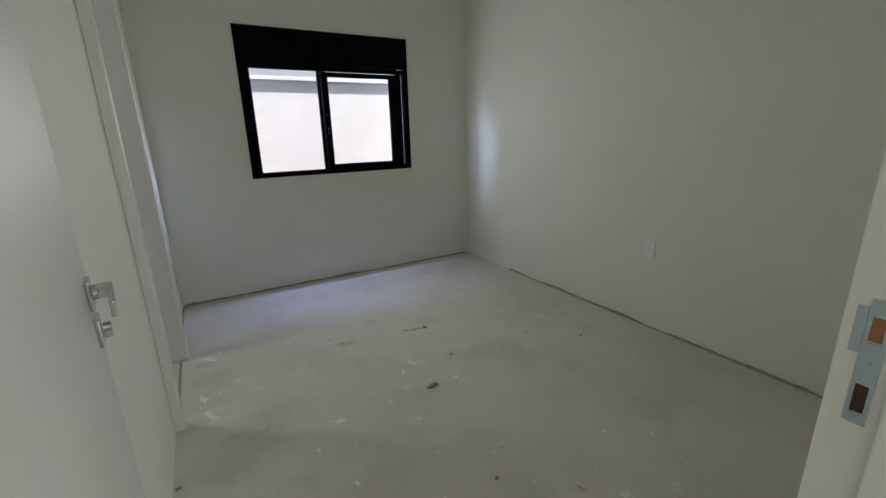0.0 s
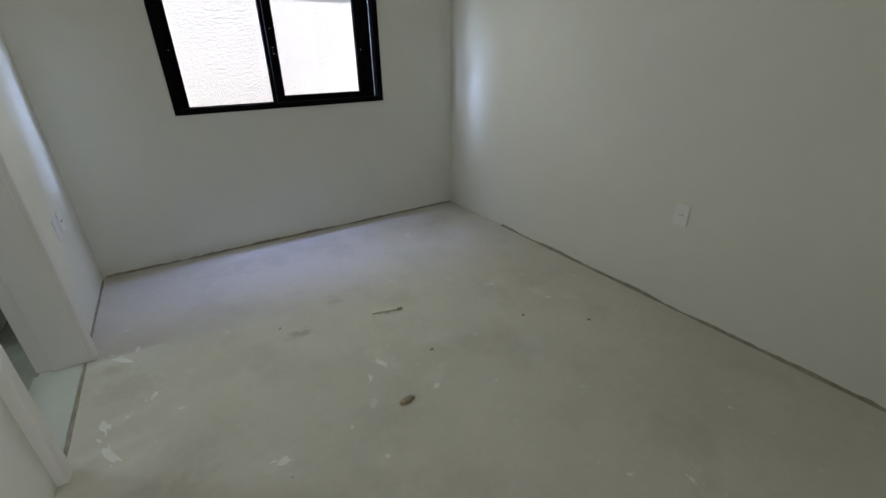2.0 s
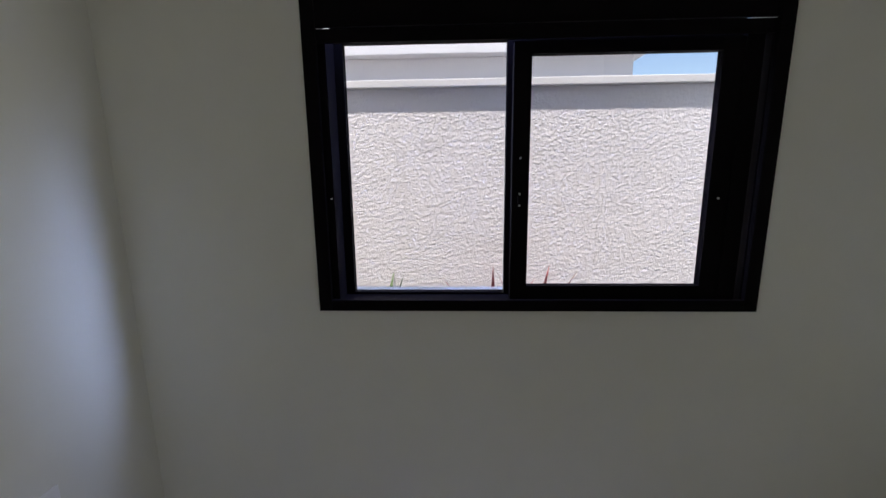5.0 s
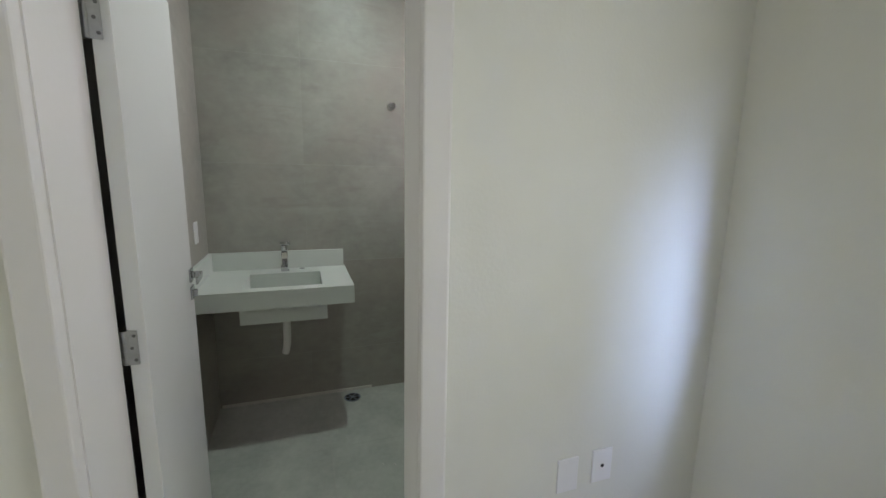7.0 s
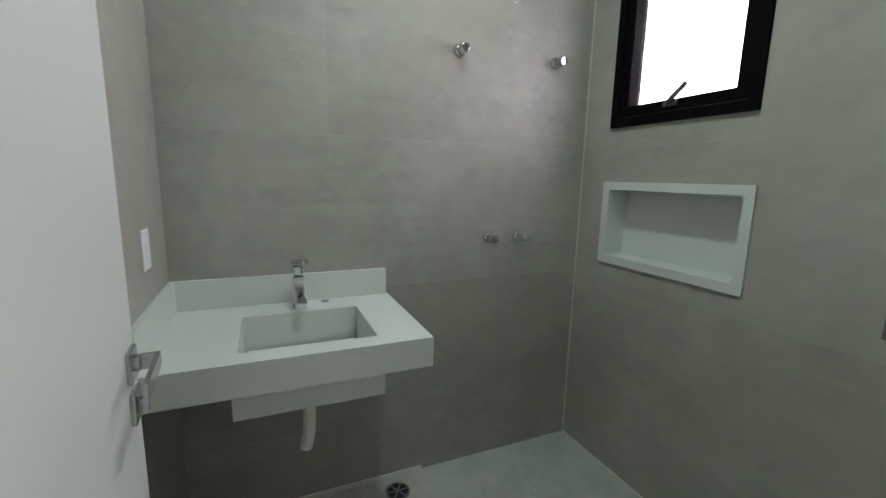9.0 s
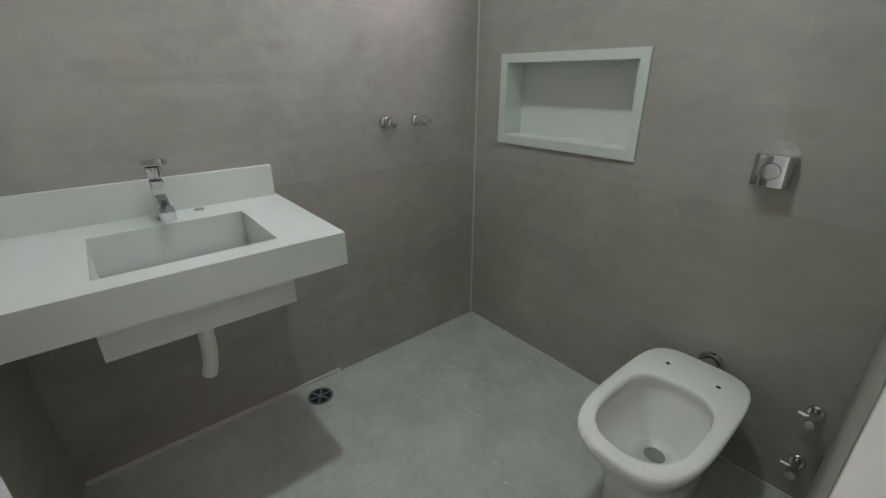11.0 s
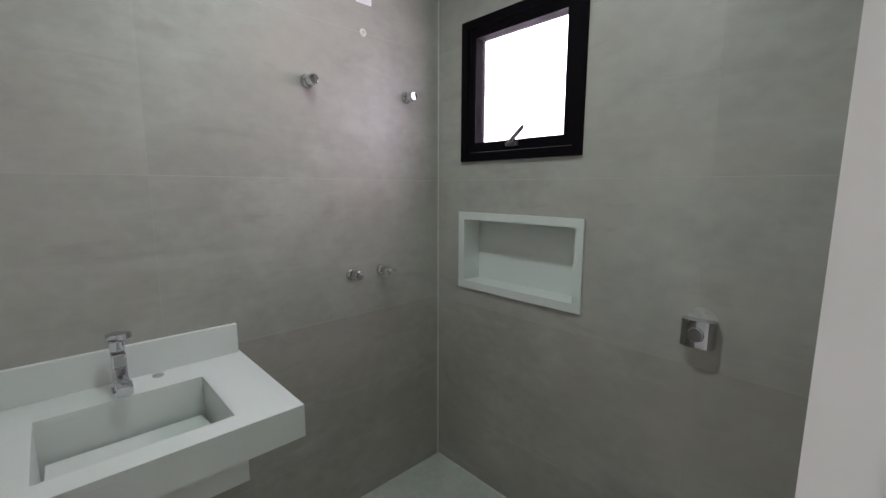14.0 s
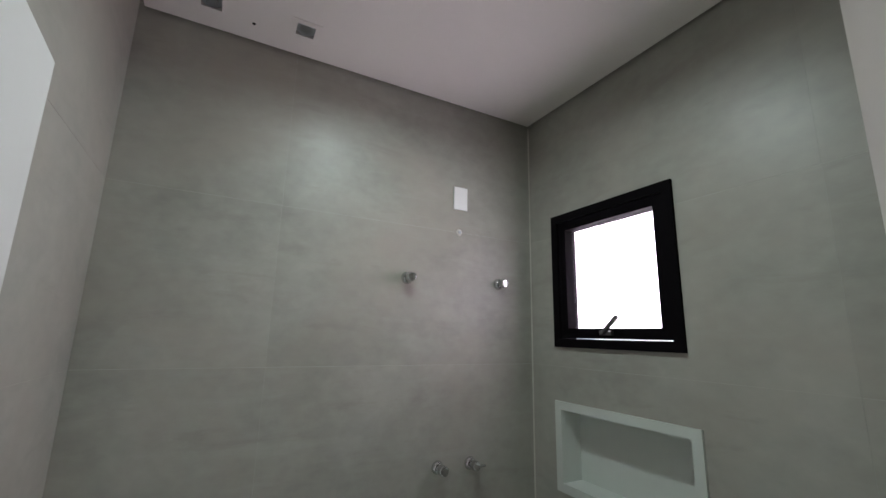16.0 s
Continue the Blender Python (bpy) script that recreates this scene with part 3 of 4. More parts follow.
# ---- doors ----
def lever_handle(leaf, m, out=0.037):
    """A square lever handle with a rose and a key rose, on the face y = 0 of the given pose, standing out along -y, lever along -x."""
    for nm in ("door_handle", "key_rose"):
        bm = bmesh.new()
        if nm == "door_handle":
            add_box(bm, -0.026, 0.026, -0.008, 0.0, -0.026, 0.026, 0.002)
            add_box(bm, 0.003, 0.011, 0.006 - out, -0.0075, -0.013, 0.013, 0.001)
            add_cyl(bm, (0.0032, -0.021, 0.002), (0.0018, -0.021, 0.002), 0.003, seg=12)
            add_cyl(bm, (0, -0.0075, 0), (0, -0.015, 0), 0.012, seg=20)
            add_box(bm, -0.118, 0.0112, -out, 0.0075 - out, -0.013, 0.013, 0.0015)
        else:
            add_box(bm, -0.026, 0.026, -0.008, 0.0, -0.096, -0.044, 0.002)
            add_cyl(bm, (0, -0.010, -0.066), (0, -0.022, -0.066), 0.0085, seg=16)
            add_box(bm, -0.0045, 0.0045, -0.0215, -0.010, -0.086, -0.066, 0.001)
        bmesh.ops.transform(bm, matrix=m, verts=bm.verts)
        part(nm, bm, HANDLE, leaf, "satin steel lever handle" if nm == "door_handle" else "")


def hinge(leaf, x, y, z, turn=0.0):
    bm = bmesh.new()
    add_cyl(bm, (0, 0, -0.045), (0, 0, 0.045), 0.007, seg=14, bevel=0.0015)
    for zz in (-0.027, -0.009, 0.009, 0.027):
        add_cyl(bm, (0, 0, zz - 0.0006), (0, 0, zz + 0.0006), 0.0082, seg=14)
    add_box(bm, 0.0, 0.0025, -0.026, 0.0, -0.045, 0.045)
    add_box(bm, 0.002, 0.0045, 0.004, 0.029, -0.045, 0.045)
    m = pose(x, y, z, 0, 0, turn)
    bmesh.ops.transform(bm, matrix=m, verts=bm.verts)
    hg = part("hinge", bm, HINGE, leaf, "steel butt hinge with screws")
    for zz, yy in ((-0.032, 0.022), (0.0, 0.016), (0.032, 0.022), (-0.032, -0.019), (0.0, -0.013), (0.032, -0.019)):
        bm = cyl((-0.0008, yy, zz), (0.0056, yy, zz), 0.0042, seg=10)
        bmesh.ops.transform(bm, matrix=m, verts=bm.verts)
        part("screw", bm, SCREW, hg)
    return hg


def leaf_door(name, hx, hy, angle, width, height, label):
    """A flush door leaf: hinge corner at (hx, hy), running along +x turned by the angle, its seen face on the -y side."""
    d = thing(name, (hx, hy, 0.008), label, "door", kind="structure")
    bm = box(0.0, width, 0.0, 0.04, 0.008, height, 0.0015)
    m = pose(hx, hy, 0, 0, 0, angle)
    bmesh.ops.transform(bm, matrix=m, verts=bm.verts)
    part("leaf", bm, DOORPAINT, d)
    return d, m


# bathroom door: opens into the bathroom along its side wall
d1, m1 = leaf_door("door_1", -0.205, -1.712, 183.7, 0.70, 2.095, "white painted flush door standing open into the bathroom")
lever_handle(d1, m1 @ pose(0.655, 0.0, 1.083), 0.043)
# entry door: opens into the bedroom along the west wall
d2, m2 = leaf_door("door_2", 0.205, -3.80, 99.2, 0.82, 2.095, "white painted flush bedroom door standing wide open")
lever_handle(d2, m2 @ pose(0.722, 0.0, 1.122, 0, 0, 0))
for zz in (0.28, 1.047, 1.82):
    hinge(d1, -0.199, -1.757, zz, 0)


def strike_plate(frame_ob, m):
    """A strike plate with a lip and two openings, on the face x = 0 of the pose, seen from -x."""
    bm = slab("x", -0.0016, 0.0, -0.012, 0.012, -0.09, 0.09, [(-0.007, 0.007, -0.075, -0.03), (-0.007, 0.007, 0.03, 0.068)])
    add_box(bm, -0.0016, 0.0, 0.0122, 0.0235, 0.012, 0.078, 0.0004)
    for zz in (-0.085, 0.088, 0.0):
        add_cyl(bm, (-0.0016, 0, zz), (-0.0026, 0, zz), 0.0035, seg=10)
    bmesh.ops.transform(bm, matrix=m, verts=bm.verts)
    sp = part("strike_plate", bm, PLATE, frame_ob, "grey steel strike plate")
    for z0, z1 in ((-0.073, -0.032), (0.032, 0.066)):
        bm = box(-0.0006, 0.0, -0.0068, 0.0068, z0, z1)
        bmesh.ops.transform(bm, matrix=m, verts=bm.verts)
        part("latch_pocket", bm, WOOD if z0 > 0 else SOCKETHOLE, frame_ob)
    return sp


# bathroom door casing
f1 = thing("door_frame_1", (-0.09, -1.4, 0.0), "off-white painted wooden casing round the bathroom doorway", "door frame", kind="structure")
part("jamb", profile([(0.028, -1.001), (0.028, -1.055), (0.024, -1.057), (-0.119, -1.057), (-0.122, -1.054), (-0.122, -1.026), (-0.186, -1.026), (-0.186, -1.001)], 0.004, 2.148), CASING, f1)
part("jamb", profile([(0.004, -1.814), (0.004, -1.774), (-0.188, -1.764), (-0.192, -1.767), (-0.192, -1.814)], 0.004, 2.148), CASING, f1)
part("head_jamb", slab("z", 2.115, 2.148, -0.186, 0.004, -1.765, -1.0575), CASING, f1)


def architrave(y0, y1, x0, x1):
    """Flat board with eased edges, lapped over the jamb, on the bedroom face of the wall; y0 is its inner edge."""
    s = 1 if y1 > y0 else -1
    w = abs(y1 - y0)
    pts = [(x0, y0), (x1 - 0.005, y0), (x1 - 0.0015, y0 + s * 0.0015), (x1, y0 + s * 0.005), (x1, y0 + s * (w - 0.008)), (x1 - 0.003, y0 + s * (w - 0.0025)), (x1 - 0.008, y0 + s * w), (0.001, y0 + s * w), (0.001, y0 + s * 0.06), (x0, y0 + s * 0.06)]
    return profile(pts, 0.002, 2.175)


part("architrave", architrave(-1.0555, -0.983, 0.0285, 0.052), CASING, f1)
part("architrave", architrave(-1.778, -1.842, 0.0045, 0.04), CASING, f1)
part("architrave", box(0.001, 0.045, -1.7775, -1.0575, 2.118, 2.175, 0.003), CASING, f1)
strike_plate(f1, pose(-0.1365, -1.0264, 1.055, 0, 0, 90))
structure("threshold_1", box(-0.192, -0.002, -1.781, -1.058, -0.011, 0.006, 0.002), SILLSTONE, "pale greenish stone threshold in the bathroom doorway", "threshold")

# entry door casing
f2 = thing("door_frame_2", (0.6, ROOM_S - 0.07, 0.0), "off-white painted wooden casing round the bedroom doorway", "door frame", kind="structure")
part("jamb", profile([(1.049, -3.812), (1.021, -3.812), (1.021, -3.875), (1.005, -3.875), (1.005, -3.965), (1.049, -3.965)], 0.001, 2.148), CASING, f2)
part("jamb", profile([(0.166, -3.812), (0.195, -3.812), (0.195, -3.857), (0.211, -3.857), (0.211, -3.965), (0.166, -3.965)], 0.001, 2.148), CASING, f2)
part("head_jamb", box(0.2115, 1.0045, -3.965, -3.812, 2.115, 2.148), CASING, f2)
strike_plate(f2, pose(1.0205, -3.848, 1.068, 0, 0, 0))
for zz in (0.28, 1.04, 1.82):
    hinge(d2, 0.2, -3.806, zz, 90)


# ---- wall plates ----
def wall_plate(name, m, label, kind_of, category, group=""):
    """A 4 x 2 inch plate in the plane y = 0 of the pose, seen from -y."""
    t = thing(name, m.translation, label, category, group)
    bm = box(-0.038, 0.038, -0.006, 0.0, -0.058, 0.058, 0.0025)
    bmesh.ops.transform(bm, matrix=m, verts=bm.verts)
    part("cover", bm, PLASTIC, t)
    if kind_of == "socket":
        bm = bmesh.new()
        for x in (-0.0095, 0.0, 0.0095):
            add_cyl(bm, (x, -0.0045, 0.003 if x == 0 else 0), (x, -0.0072, 0.003 if x == 0 else 0), 0.0024, seg=10)
        bmesh.ops.transform(bm, matrix=m, verts=bm.verts)
        part("contact_holes", bm, HOLE_BLACK, t)
        bm = box(-0.020, 0.020, -0.0068, -0.0055, -0.0125, 0.0125, 0.0004)
        bmesh.ops.transform(bm, matrix=m, verts=bm.verts)
        part("insert", bm, PLASTIC, t)
    if kind_of == "switch":
        for zz in (-0.014, 0.014):
            bm = box(-0.020, 0.020, -0.009, -0.005, zz - 0.0125, zz + 0.0125, 0.002)
            bmesh.ops.transform(bm, matrix=m, verts=bm.verts)
            part("rocker", bm, PLASTIC, t)
    if kind_of == "outlet":
        bm = cyl((0, -0.0055, 0.0), (0, -0.008, 0.0), 0.006, seg=14)
        bmesh.ops.transform(bm, matrix=m, verts=bm.verts)
        part("cable_outlet", bm, HOLE_BLACK, t)
    return t


wall_plate("wall_socket", pose(ROOM_E, -2.305, 0.565, 0, 0, -90), "white plastic wall socket on a plain painted wall", "socket", "socket")
wall_plate("wall_socket", pose(0.0, -0.424, 0.565, 0, 0, 90), "white plastic cable outlet beside a blank plate", "outlet", "socket", "plates on the bedroom wall")
wall_plate("blank_plate", pose(0.0, -0.555, 0.558, 0, 0, 90), "blank white plastic wall plate beside an outlet", "blank", "wall plate", "plates on the bedroom wall")
wall_plate("light_switch", pose(-1.50, BS, 1.17, 0, 0, 180), "white plastic light switch on grey tiles", "switch", "switch")
wall_plate("blank_plate", pose(BX, -0.482, 2.338, 0, 0, 90), "blank white plastic plate high on the tiles", "blank", "wall plate")

# ---- washbasin counter ----
CT = thing("vanity_counter", (-1.5, -1.46, 0.80), "white stone wall-hung vanity counter with an integrated basin", "washbasin")
HOLE = (-1.62, -1.297, -1.627, -1.231)
part("top", slab("z", 0.88, 0.90, BX + 0.001, -1.226, BS + 0.001, -1.069, [HOLE]), STONE, CT)
part("apron", box(-1.246, -1.226, BS + 0.001, -1.069, 0.804, 0.8798), STONE, CT)
part("apron", box(BX + 0.001, -1.2465, -1.089, -1.069, 0.804, 0.8798), STONE, CT)
part("backsplash", box(BX + 0.001, BX + 0.02, BS + 0.001, -1.077, 0.9002, 1.009, 0.001), STONE, CT)
part("side_splash", box(BX + 0.0205, -1.24, BS + 0.001, BS + 0.02, 0.9002, 1.009, 0.001), STONE, CT)
bas = part("basin", slab("x", -1.64, -1.62, -1.647, -1.211, 0.71, 0.8798), STONE, CT)
part("basin_wall", box(-1.297, -1.277, -1.647, -1.211, 0.71, 0.8798), STONE, bas)
part("basin_wall", box(-1.6195, -1.2975, -1.647, -1.627, 0.71, 0.8798), STONE, bas)
part("basin_wall", box(-1.6195, -1.2975, -1.231, -1.211, 0.71, 0.8798), STONE, bas)
part("basin_bottom", box(-1.6195, -1.2975, -1.6265, -1.2315, 0.71, 0.73), STONE, bas)
bm = box(-1.600, -1.2975, -1.614, -1.246, -0.007, 0.007)
for v in bm.verts:
    v.co.z += 0.774 + (v.co.x + 1.603) * 0.13
part("drain_cover", bm, STONE, bas, "sloping white stone drain cover")
part("drain_cap", cyl((-1.72, -1.335, 0.9), (-1.72, -1.335, 0.904), 0.016, seg=20, bevel=0.001), CHROME, CT)

tap = thing("tap", (-1.675, -1.433, 0.9), "chrome single-lever basin tap on the white counter", "tap")
TX, TY = -1.685, -1.433
bm = box(TX - 0.024, TX + 0.024, TY - 0.024, TY + 0.024, 0.9002, 0.906, 0.002)
add_box(bm, TX - 0.0205, TX + 0.0205, TY - 0.0185, TY + 0.0185, 0.9055, 1.018, 0.005)
part("body", bm, CHROME, tap)
bm = box(-0.012, 0.088, -0.0150, 0.0150, -0.012, 0.012, 0.004)
bmesh.ops.transform(bm, matrix=pose(TX, TY, 0.975, 0, 24, 0), verts=bm.verts)
part("spout", bm, CHROME, tap)
bm = box(0.080, 0.112, -0.0195, 0.0195, -0.016, 0.014, 0.004)
bmesh.ops.transform(bm, matrix=pose(TX, TY, 0.975, 0, 24, 0), verts=bm.verts)
part("spout_end", bm, CHROME, tap)
part("aerator", cyl((TX + 0.082, TY, 0.928), (TX + 0.079, TY, 0.917), 0.012, seg=20), STEEL, tap)
part("collar", cyl((TX, TY, 1.0182), (TX, TY, 1.024), 0.0155, seg=28), SCREW, tap)
part("cartridge", cyl((TX, TY, 1.0242), (TX, TY, 1.0595), 0.0185, 0.0205, seg=32, bevel=0.006), CHROME, tap)
bm = box(-0.022, 0.036, -0.018, 0.018, -0.010, 0.010, 0.005)
add_cyl(bm, (0.036, 0, -0.0096), (0.036, 0, 0.0096), 0.0176, seg=28, bevel=0.003)
bmesh.ops.transform(bm, matrix=pose(TX, TY, 1.070, 0, -7, 30), verts=bm.verts)
part("lever", bm, CHROME, tap)

pts = [(-1.45, -1.43, 0.71 - 0.02 * i) for i in range(8)]
pts += [(-1.45 - 0.012 * (k / 8) ** 2, -1.43 - 0.014 * (k / 8) ** 2, 0.57 - 0.0135 * k) for k in range(1, 9)]
hose = thing("drain_pipe", (-1.45, -1.43, 0.45), "loose white plastic drain pipe hanging under the basin", "pipe")
part("pipe", tube(pts, 0.021), PVC, hose, smooth=True)
part("collar", cyl((-1.45, -1.43, 0.709), (-1.45, -1.43, 0.682), 0.028, seg=24, bevel=0.003), PVC, hose)


# ---- floor drain ----
fd = thing("floor_drain", (-1.672, -1.046, 0.0), "round dark steel floor drain in grey tiles", "drain")
bm = bmesh.new()
add_cyl(bm, (-1.672, -1.046, 0.0005), (-1.672, -1.046, 0.003), 0.055, seg=36, bevel=0.001)
part("ring", bm, DRAINSTEEL, fd)
part("well", cyl((-1.672, -1.046, 0.003), (-1.672, -1.046, 0.0036), 0.046, seg=30), HOLE_BLACK, fd)
for k in range(3):
    for j in range(6 if k else 1):
        a = 2 * math.pi * j / 6 + k * 0.5
        if k == 0:
            part("hub", cyl((-1.672, -1.046, 0.0036), (-1.672, -1.046, 0.005), 0.010, seg=16), DRAINSTEEL, fd)
        elif k == 1:
            bm = box(0.010, 0.047, -0.0035, 0.0035, 0.0036, 0.005)
            bmesh.ops.transform(bm, matrix=pose(-1.672, -1.046, 0, 0, 0, math.degrees(a)), verts=bm.verts)
            part("spoke", bm, DRAINSTEEL, fd)


# ---- shower valves ----
def valve(y, z, length, knob, label, lever=False):
    v = thing("shower_valve", (BX, y, z), label, "valve", "valves on the shower wall")
    part("flange", cyl((BX, y, z), (BX + 0.018, y, z), 0.030, 0.021, seg=32, bevel=0.007), CHROME, v, smooth=True)
    part("stem", cyl((BX + 0.018, y, z), (BX + length, y, z), 0.013, seg=24), CHROME, v)
    bm = cyl((BX + length, y, z), (BX + length + 0.032, y, z), knob, knob * 0.94, seg=28, bevel=0.005)
    part("knob", bm, CHROME, v, smooth=True)
    if lever:
        part("lever", cyl((BX + length + 0.016, y, z), (BX + length + 0.018, y + 0.05, z - 0.004), 0.006, 0.005, seg=14), CHROME, v)
    return v


valve(-0.752, 1.922, 0.03, 0.022, "round chrome stop valve high on grey tiles")
valve(-0.256, 1.93, 0.03, 0.022, "round chrome stop valve beside the window corner")
valve(-0.578, 1.123, 0.036, 0.0225, "round chrome shower valve on grey tiles")
valve(-0.415, 1.123, 0.032, 0.0205, "chrome shower valve with a small lever", lever=True)
so = thing("shower_outlet", (BX, -0.487, 2.166), "capped white pipe outlet with ragged plaster edge", "pipe outlet")
part("ring", cyl((BX, -0.487, 2.166), (BX + 0.005, -0.487, 2.166), 0.017, 0.013, seg=14, bevel=0.001), DUST, so)
part("plug", cyl((BX + 0.005, -0.487, 2.166), (BX + 0.009, -0.487, 2.166), 0.008, seg=12), STEEL, so)

# ---- flush valve ----
fv = thing("flush_valve", (-0.525, BN, 1.055), "square chrome flush valve with a round button", "flush valve")
part("escutcheon", cyl((-0.525, BN, 1.082), (-0.525, BN - 0.0012, 1.082), 0.050, seg=36), SEALANT, fv, "dull ring of old sealant")
fp = [(-0.525 - 0.048, BN - 0.0014)]
fp += [(-0.525 - 0.048 * math.cos(math.pi * k / 16), BN - 0.024 - 0.022 * math.sin(math.pi * k / 16) ** 0.6) for k in range(17)]
fp += [(-0.525 + 0.048, BN - 0.0014)]
part("housing", profile(fp, 1.006, 1.094), CHROME, fv)
part("button", cyl((-0.525, BN - 0.0435, 1.05), (-0.525, BN - 0.052, 1.05), 0.025, 0.023, seg=32, bevel=0.002), CHROME, fv)


# ---- toilet ----
def ring_points(cx, y0, y1, w, z, n=48, p=3.0, back=4.5):
    """A rounded outline from y0 (front) to y1 (back), squarer at the back."""
    cy, ry = (y0 + y1) / 2, (y1 - y0) / 2
    out = []
    for k in range(n):
        a = 2 * math.pi * k / n
        c, s = math.cos(a), math.sin(a)
        e = back if s > 0 else p
        r = (abs(c) ** e + abs(s) ** e) ** (-1 / e)
        out.append((cx + w * r * c, cy + ry * r * s, z))
    return out


def loft(rings, cap_first=True, cap_last=True):
    bm = bmesh.new()
    vs = [[bm.verts.new(p) for p in r] for r in rings]
    n = len(vs[0])
    for a, b in zip(vs, vs[1:]):
        for k in range(n):
            bm.faces.new((a[k], a[(k + 1) % n], b[(k + 1) % n], b[k]))
    if cap_first:
        bm.faces.new(vs[0])
    if cap_last:
        bm.faces.new(vs[-1])
    return bm


TCX = -0.54
wc = thing("toilet", (TCX, -0.4, 0.0), "white ceramic toilet bowl without seat against grey tiles", "toilet")
rings = []
for z, w, y0, y1 in ((0.0, 0.112, -0.56, -0.14), (0.02, 0.115, -0.565, -0.135), (0.12, 0.112, -0.575, -0.13), (0.22, 0.122, -0.62, -0.128), (0.30, 0.146, -0.68, -0.126),
                     (0.36, 0.166, -0.718, -0.124), (0.388, 0.171, -0.732, -0.122), (0.398, 0.169, -0.731, -0.124), (0.402, 0.163, -0.726, -0.129)):
    rings.append(ring_points(TCX, y0, y1, w, z))
for z, w, y0, y1 in ((0.402, 0.134, -0.690, -0.295), (0.399, 0.127, -0.684, -0.302), (0.385, 0.124, -0.680, -0.306), (0.36, 0.136, -0.690, -0.295), (0.33, 0.134, -0.68, -0.30),
                     (0.25, 0.102, -0.62, -0.315), (0.19, 0.07, -0.54, -0.335), (0.165, 0.05, -0.48, -0.345)):
    rings.append(ring_points(TCX, y0, y1, w, z, p=2.6, back=3.2))
part("bowl", loft(rings), CERAMIC, wc, smooth=True)
part("outlet_hole", loft([ring_points(TCX, -0.425, -0.365, 0.032, 0.1662, 20, 2, 2), ring_points(TCX, -0.425, -0.365, 0.032, 0.1672, 20, 2, 2)]), SHADE, wc)
for x in (-0.077, 0.077):
    part("seat_hole", cyl((TCX + x, -0.231, 0.4022), (TCX + x, -0.231, 0.4032), 0.007, seg=14), HOLE_BLACK, wc)
part("water", cyl((TCX, -0.42, 0.19), (TCX, -0.42, 0.1905), 0.055, seg=28), GLASS, wc)
pi = thing("flush_pipe", (TCX, BN, 0.33), "chrome flush pipe between wall and toilet", "pipe")
part("flange", cyl((TCX, BN, 0.36), (TCX, BN - 0.012, 0.36), 0.043, 0.036, seg=28, bevel=0.002), CHROME, pi)
part("pipe", cyl((TCX, BN - 0.012, 0.36), (TCX, -0.135, 0.35), 0.027, seg=24), CHROME, pi)


def angle_valve(x, z, label):
    v = thing("angle_valve", (x, BN, z), label, "valve", "small valves beside the toilet")
    part("flange", cyl((x, BN, z), (x, BN - 0.008, z), 0.024, 0.02, seg=24, bevel=0.001), CHROME, v)
    part("body", cyl((x, BN - 0.008, z), (x, BN - 0.06, z), 0.011, seg=20), CHROME, v)
    part("knob", cyl((x, BN - 0.06, z), (x, BN - 0.085, z), 0.015, 0.014, seg=20, bevel=0.002), CHROME, v)
    part("outlet", cyl((x, BN - 0.04, z), (x - 0.035, BN - 0.04, z), 0.008, seg=16), CHROME, v)
    return v


angle_valve(-0.245, 0.35, "small chrome angle valve beside the toilet")
angle_valve(-0.24, 0.15, "small chrome angle valve near the floor")


# ---- ceiling lights ----
def spotlight(x, y, lit):
    s = thing("ceiling_light", (x, y, ROOM_H), "square recessed ceiling spotlight, lit" if lit else "square recessed ceiling spotlight, switched off", "ceiling light", "bathroom spotlights")
    part("frame", slab("z", ROOM_H - 0.004, ROOM_H - 0.0002, x - 0.055, x + 0.055, y - 0.055, y + 0.055, [(x - 0.034, x + 0.034, y - 0.034, y + 0.034)] if not lit else ()), CEIL, s)
    if lit:
        part("diffuser", cyl((x, y, ROOM_H - 0.0045), (x, y, ROOM_H - 0.008), 0.05, seg=32), LIT, s)
    else:
        part("reflector", cyl((x, y, ROOM_H + 0.002), (x, y, ROOM_H + 0.045), 0.036, 0.02, seg=24), STEEL, s)
        part("bulb", cyl((x, y, ROOM_H + 0.001), (x, y, ROOM_H + 0.0018), 0.022, seg=20), GLASS, s)
    return s


spotlight(-1.605, -1.625, False)
spotlight(-1.59, -1.30, False)
spotlight(-0.98, -0.98, True)
tagged(mesh_object("ceiling_hole", cyl((-1.652, -1.482, ROOM_H - 0.0006), (-1.652, -1.482, ROOM_H - 0.0001), 0.007, seg=14), HOLE_BLACK), "small dark drilled hole in the white ceiling", "hole")


# ---- debris on the bedroom floor ----
def lump(name, x, y, sx, sy, sz, mat, label, category, seed, turn=0):
    bm = bmesh.new()
    bmesh.ops.create_icosphere(bm, subdivisions=3, radius=1)
    for v in bm.verts:
        k = 1 + 0.35 * noise.noise(v.co * 1.7 + Vector((seed, 0, 0))) + 0.15 * noise.noise(v.co * 5 + Vector((0, seed, 0)))
        v.co = Vector((v.co.x * sx, v.co.y * sy, v.co.z * sz)) * k
    lo = min(v.co.z for v in bm.verts) * 0.55
    for v in bm.verts:
        v.co.z = max(v.co.z, lo)
    bmesh.ops.transform(bm, matrix=pose(x, y, -lo + 0.0004, 0, 0, turn), verts=bm.verts)
    return tagged(mesh_object(name, bm, mat, True), label, category, "debris on the floor")


